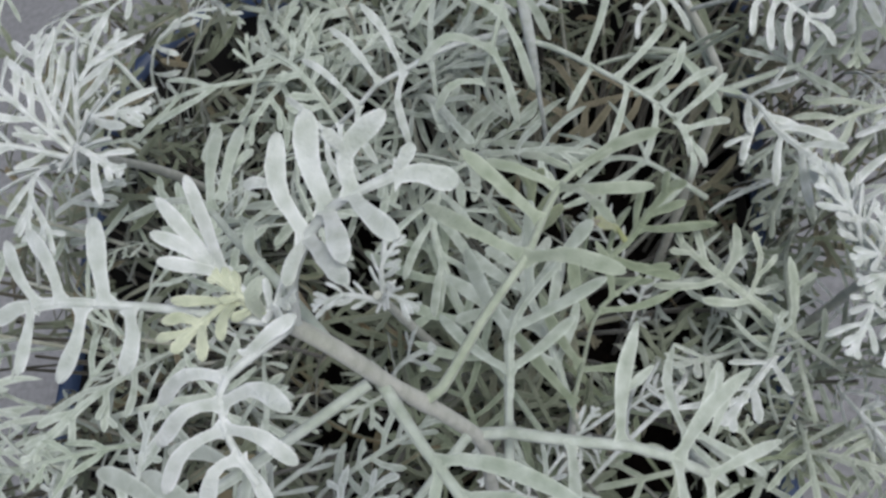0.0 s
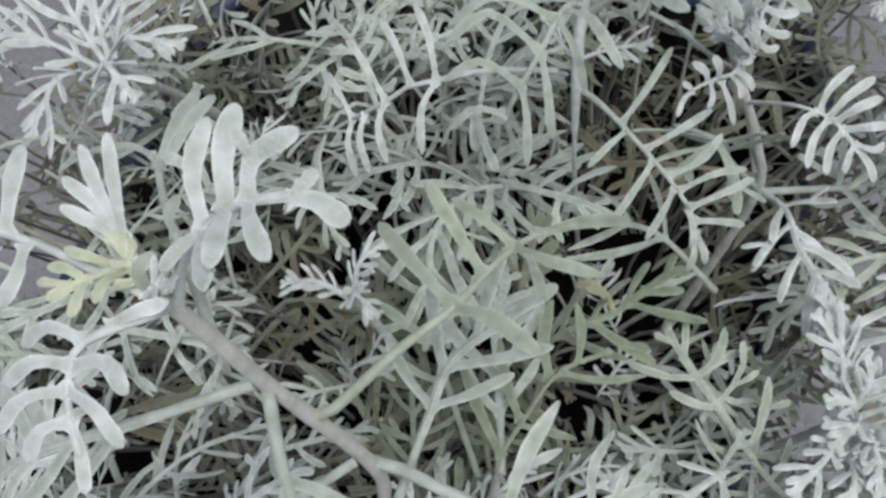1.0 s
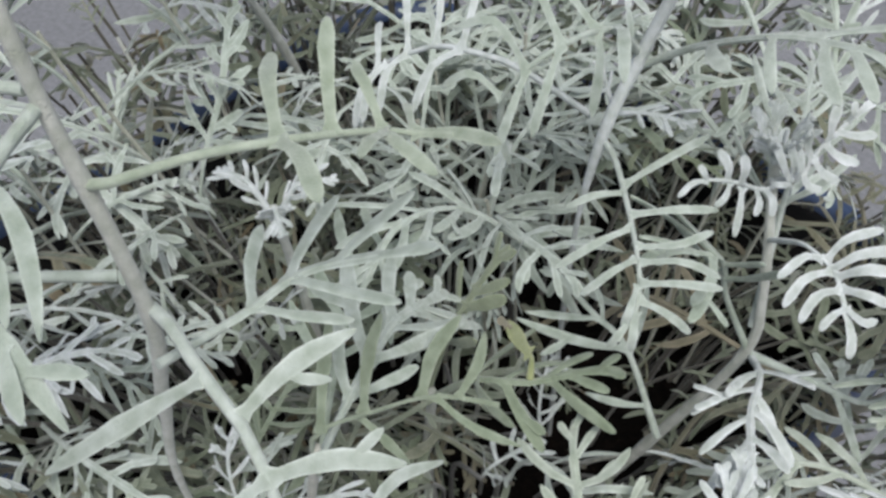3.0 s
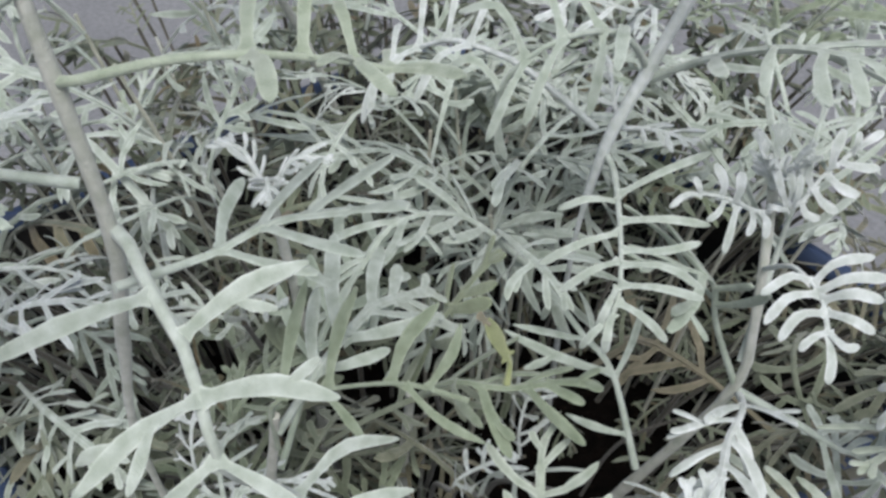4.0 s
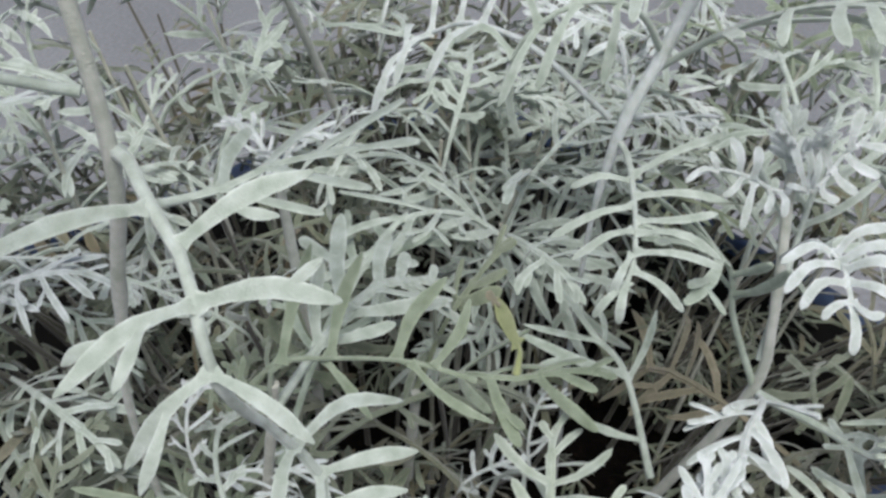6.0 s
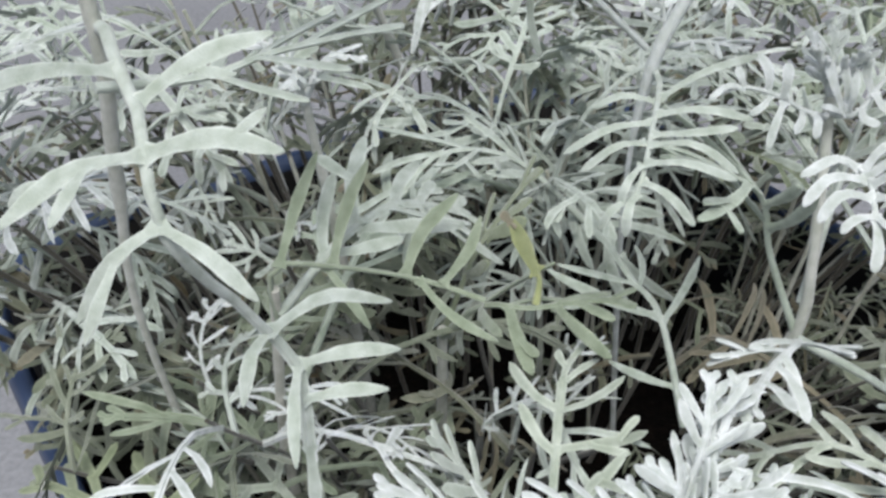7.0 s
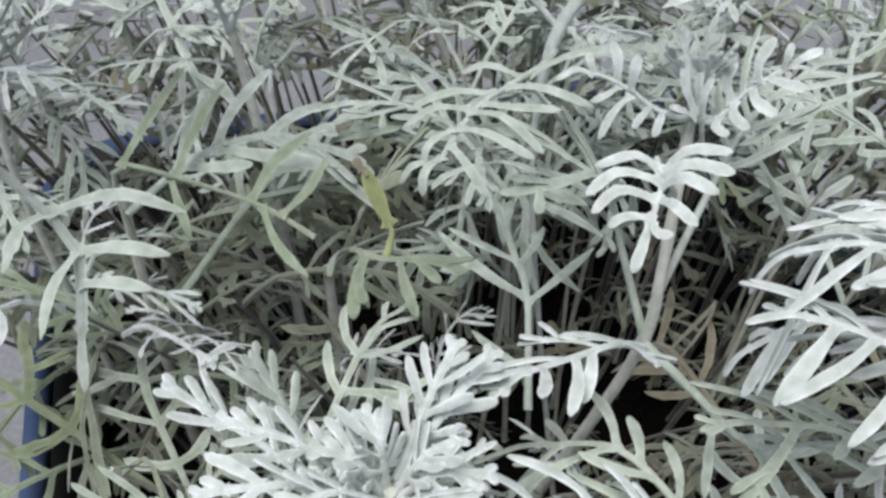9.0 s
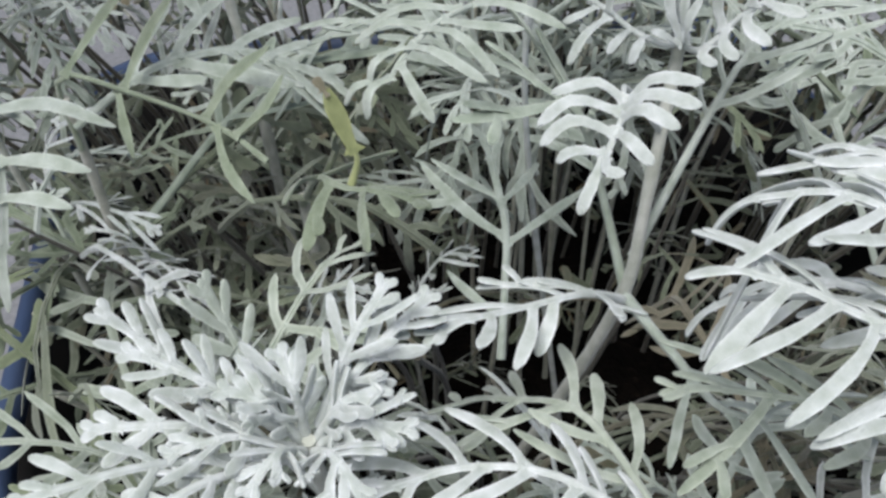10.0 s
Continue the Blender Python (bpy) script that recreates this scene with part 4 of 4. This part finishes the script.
grow = random.Random(11)
KINDS = []
for k in range(34):
    r = random.Random(100 + k)
    sag = r.uniform(0.0, 0.5)
    bow = r.uniform(-0.4, 0.4)
    pts = [(0, 0, 0), (0.35, bow * 0.25, r.uniform(0.06, 0.18)), (0.72, bow * 0.6, 0.14 - 0.4 * sag), (1.0 - 0.35 * sag, bow * 1.1, 0.08 - sag)]
    if k < 26:
        skin = leaf_skin([np.array(p) * 0.044 for p in pts], pairs=r.choice((3, 3, 4, 4, 5)), bare=r.uniform(0.28, 0.46), longest=r.uniform(0.0075, 0.0115), width=r.uniform(0.0018, 0.0024), angle=r.uniform(58, 84),
                         droop=r.uniform(0.0, 0.75), forks=r.choice((0.2, 0.5, 0.8)), rng=r, fine=False, tip=r.uniform(0.007, 0.012), tip_fork=r.random() < 0.75, wild=1.0, lance=r.random() < 0.55, stalk=0.0006)
    else:
        skin = leaf_skin([np.array(p) * 0.026 for p in pts], pairs=r.choice((3, 4, 5)), bare=r.uniform(0.15, 0.3), longest=r.uniform(0.0055, 0.0080), width=r.uniform(0.0013, 0.0018), angle=r.uniform(50, 80),
                         droop=r.uniform(0.0, 0.6), forks=0.45, rng=r, fine=False, tip=0.004, tip_fork=True, stalk=0.0005)
    KINDS.append(skin)

crowd_v, crowd_f, crowd_m = [], [], []
placed = []
for number in range(172):
    ring = math.sqrt(grow.random())
    turn = grow.uniform(0, 2 * math.pi)
    x, y = -0.115 + 0.150 * ring**0.8 * math.cos(turn), 0.160 + 0.140 * ring**0.8 * math.sin(turn)
    if number < 5:
        x, y = -0.20 + 0.022 * number, 0.015 + 0.012 * (number % 3)
    elif number < 18:
        x, y = [(-0.020, 0.085), (0.020, 0.105), (0.012, 0.140), (0.022, 0.170), (0.012, 0.205), (0.0, 0.245), (-0.05, 0.285), (-0.065, 0.280), (-0.10, 0.285), (-0.045, 0.075), (-0.095, 0.270), (0.010, 0.225), (-0.08, 0.260)][number - 5]
    elif number < 40:
        x, y = grow.uniform(-0.285, -0.16), grow.uniform(0.08, 0.30)
    if 108 <= number < 118:
        x, y = -0.235 + 0.016 * (number - 108) + grow.uniform(-0.006, 0.006), 0.045 + 0.022 * (number % 3)
    if 118 <= number < 127:
        x, y = [(-0.032, 0.245), (0.004, 0.180), (-0.005, 0.215), (-0.020, 0.262), (0.008, 0.090), (0.000, 0.235), (-0.008, 0.248), (0.012, 0.222), (0.014, 0.160)][number - 118]
    top = canopy(x, y) - grow.uniform(0.004, 0.035)
    bx, by = POT.x + (x - POT.x) * 0.55, POT.y + (y - POT.y) * 0.55
    bx, by = min(max(bx, POT.x - 0.08), POT.x + 0.08), min(max(by, POT.y - 0.08), POT.y + 0.08)
    pts = [(bx, by, SOIL_Z - 0.004), (bx + (x - bx) * 0.35 + grow.uniform(-0.006, 0.006), by + (y - by) * 0.35 + grow.uniform(-0.006, 0.006), SOIL_Z + (top - SOIL_Z) * 0.5), (x, y, top)]
    ob, line = stem(pts, grow.uniform(0.0004, 0.0008), STEM if grow.random() < 0.12 else WOODY_SHADED, rng=grow)
    run = np.linalg.norm(np.diff(line, axis=0), axis=1).sum()
    count = max(5, int(run / 0.0135))
    spin = grow.uniform(0, 6.28)
    for k in range(9):
        s = 0.20 + 0.04 * k + grow.uniform(-0.02, 0.02)
        p = line[min(int(s * (len(line) - 1)), len(line) - 1)]
        m = Matrix.Translation(p) @ Matrix.Rotation(grow.uniform(0, 6.28), 4, "Z") @ Matrix.Rotation(-grow.uniform(-0.3, 0.7), 4, "Y") @ Matrix.Rotation(grow.uniform(-0.7, 0.7), 4, "X") @ Matrix.Diagonal([grow.uniform(0.6, 1.0)] * 3 + [1])
        if p[2] < 0.287 and grow.random() < (0.02 if hollow(p) else 0.20):
            placed.append((p, None, grow.randrange(26, 34), m, s, grow.random()))
    for k in range(count):
        s = 0.52 + 0.48 * (k + 0.5) / count
        p = line[min(int(s * (len(line) - 1)), len(line) - 1)]
        spin += 2.399 + grow.uniform(-0.3, 0.3)
        rise = radians(grow.uniform(0, 38) if s < 0.9 else grow.uniform(30, 65))
        size = grow.uniform(0.8, 1.35) * (1.0 if s < 0.85 else 0.8)
        end = p + 0.048 * size * np.array((math.cos(spin) * math.cos(rise), math.sin(spin) * math.cos(rise), math.sin(rise) * 0.7))
        over = end[2] - canopy(end[0], end[1]) - 0.006
        if over > 0:
            rise = max(radians(-25), rise - over / (0.048 * size * 0.8))
        thin = 0.7 if math.hypot(p[0] + 0.050, p[1] - 0.172) < 0.022 or math.hypot(p[0] + 0.11, p[1] - 0.072) < 0.015 else 0.0
        if p[2] < 0.287 and p[0] < -0.025 and p[1] > 0.055:
            thin = max(thin, 0.80)
        if end[0] < -0.155 and end[1] < 0.175 and p[2] > 0.285:
            thin = max(thin, 0.55)
        if end[0] > -0.065 and end[1] > 0.205:
            thin = max(thin, 0.5)
        if hollow(p) or hollow(end):
            thin = max(thin, 0.86)
        if min(math.hypot(p[0] + 0.018, p[1] - 0.163), math.hypot(end[0] + 0.018, end[1] - 0.163)) < 0.022 and p[2] > 0.28:
            continue
        if p[2] > canopy(p[0], p[1]) + 0.004 or end[0] > 0.055 or grow.random() < thin:
            continue
        m = Matrix.Translation(p) @ Matrix.Rotation(spin, 4, "Z") @ Matrix.Rotation(-rise, 4, "Y") @ Matrix.Rotation(grow.uniform(-0.65, 0.65), 4, "X") @ Matrix.Diagonal((size, size, size, 1))
        placed.append((p, ob, grow.randrange(26, 34) if grow.random() < (0.6 if s > 0.88 else 0.85 if p[2] < 0.287 else 0.12) else grow.randrange(26), m, s, grow.random()))

LEAF_MESHES = {}


def kind_mesh(kind, mat):
    key = (kind, mat.name)
    if key not in LEAF_MESHES:
        ob = KINDS[kind].make("leaf", mat)
        LEAF_MESHES[key] = ob.data
        bpy.data.objects.remove(ob)
    return LEAF_MESHES[key]


# ---- loose sprigs that stand out above the crowd ----
def sprig(foot, top, leaves, mat, rng, lean=(0.0, 0.0)):
    """A thin stem with a few arching leaves towards its tip."""
    foot, top = np.array(foot), np.array(top)
    mid = foot + (top - foot) * 0.55 + np.array((*lean, 0.012))
    ob, line = stem([tuple(foot), tuple(mid), tuple(top)], rng.uniform(0.0005, 0.0007), STALK, rng=rng)
    turn = rng.uniform(0, 6.28)
    for k in range(leaves):
        share = 0.62 + 0.38 * (k + 0.7) / leaves
        turn += 2.399 + rng.uniform(-0.4, 0.4)
        size = rng.uniform(0.75, 1.15) * (1.15 - 0.35 * k / leaves)
        leaf = under(new("leaf", kind_mesh(rng.randrange(26), mat)), ob)
        leaf.matrix_basis = Matrix.Translation(line[min(int(share * (len(line) - 1)), len(line) - 1)]) @ Matrix.Rotation(turn, 4, "Z") @ Matrix.Rotation(-radians(rng.uniform(8, 55)), 4, "Y") @ Matrix.Rotation(rng.uniform(-0.6, 0.6), 4, "X") @ Matrix.Diagonal((size, size, size, 1))


loose = random.Random(5)
for top in [(-0.150, 0.095, 0.346), (-0.172, 0.082, 0.340), (-0.195, 0.104, 0.336), (-0.205, 0.072, 0.328), (-0.188, 0.135, 0.338), (-0.138, 0.070, 0.346)]:
    sprig((POT.x + (top[0] - POT.x) * 0.7, POT.y + (top[1] - POT.y) * 0.7, SOIL_Z), top, 3, SILVER, loose, (loose.uniform(-0.008, 0.008), loose.uniform(-0.008, 0.008)))
for top in [(-0.093, 0.166, 0.318), (-0.082, 0.150, 0.316), (-0.098, 0.178, 0.324), (-0.108, 0.192, 0.328), (-0.112, 0.164, 0.330), (-0.088, 0.186, 0.316), (-0.122, 0.178, 0.334), (-0.104, 0.150, 0.328)]:
    sprig((POT.x + (top[0] - POT.x) * 0.7, POT.y + (top[1] - POT.y) * 0.7, SOIL_Z), top, 5, SILVER, loose, (loose.uniform(-0.006, 0.006), loose.uniform(-0.006, 0.006)))
for top in [(-0.070, 0.238, 0.334), (-0.050, 0.222, 0.326), (-0.092, 0.252, 0.334), (-0.036, 0.236, 0.320)]:
    sprig((POT.x + (top[0] - POT.x) * 0.7, POT.y + (top[1] - POT.y) * 0.7, SOIL_Z), top, 4, GREEN if top[0] < -0.06 else SILVER, loose)
for top in [(0.000, 0.080, 0.288), (0.012, 0.092, 0.290), (-0.012, 0.070, 0.288), (0.016, 0.074, 0.284)]:
    sprig((POT.x + (top[0] - POT.x) * 0.75, POT.y + (top[1] - POT.y) * 0.75, SOIL_Z), top, 4, PALE, loose)
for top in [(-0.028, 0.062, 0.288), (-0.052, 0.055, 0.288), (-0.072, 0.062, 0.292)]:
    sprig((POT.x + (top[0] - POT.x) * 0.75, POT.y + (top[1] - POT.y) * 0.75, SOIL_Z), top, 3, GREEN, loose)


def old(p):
    """Leaves well below the outer foliage: older, and coloured darker to stand in for shade."""
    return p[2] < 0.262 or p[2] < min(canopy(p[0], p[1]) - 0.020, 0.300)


def wanted(item):
    p = item[0]
    if not item[1]:
        return -9.0
    return p[0] * 1.0 - abs(p[1] - 0.12) * 0.5 + p[2] * 1.2


placed.sort(key=wanted, reverse=True)
low_v, low_f, low_m = [], [], []
young_v, young_f, young_m = [], [], []
for n, (p, ob, kind, m, s, pick) in enumerate(placed):
    if n < 160 and ob:
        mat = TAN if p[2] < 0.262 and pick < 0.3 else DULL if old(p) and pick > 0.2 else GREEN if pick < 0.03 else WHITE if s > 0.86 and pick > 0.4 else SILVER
        leaf = new("leaf", kind_mesh(kind, mat))
        under(leaf, ob)
        leaf.matrix_basis = m
    else:
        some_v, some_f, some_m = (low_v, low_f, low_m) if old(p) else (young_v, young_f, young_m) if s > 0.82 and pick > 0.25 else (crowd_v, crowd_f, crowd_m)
        base = len(some_v)
        mat4 = np.array(m)
        v = np.array(KINDS[kind].verts) @ mat4[:3, :3].T + mat4[:3, 3]
        some_v.extend(v.tolist())
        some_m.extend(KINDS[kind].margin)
        some_f.extend([tuple(i + base for i in f) for f in KINDS[kind].faces])
crowd = under(mesh_object("foliage", crowd_v, crowd_f, CROWD, crisp=True, margin=crowd_m), shrub)
tagged(crowd, "dense silver feathery foliage of the outer bush", kind="stuff")
young = under(mesh_object("young_foliage", young_v, young_f, CROWN, crisp=True, margin=young_m), shrub)
tagged(young, "white felted young leaves at the shoot tips", kind="stuff")
low = under(mesh_object("old_foliage", low_v, low_f, OLD_SHADED, crisp=True, margin=low_m), shrub)
tagged(low, "dull grey-brown older leaves low in the bush, shade darkened into their colour", kind="stuff")
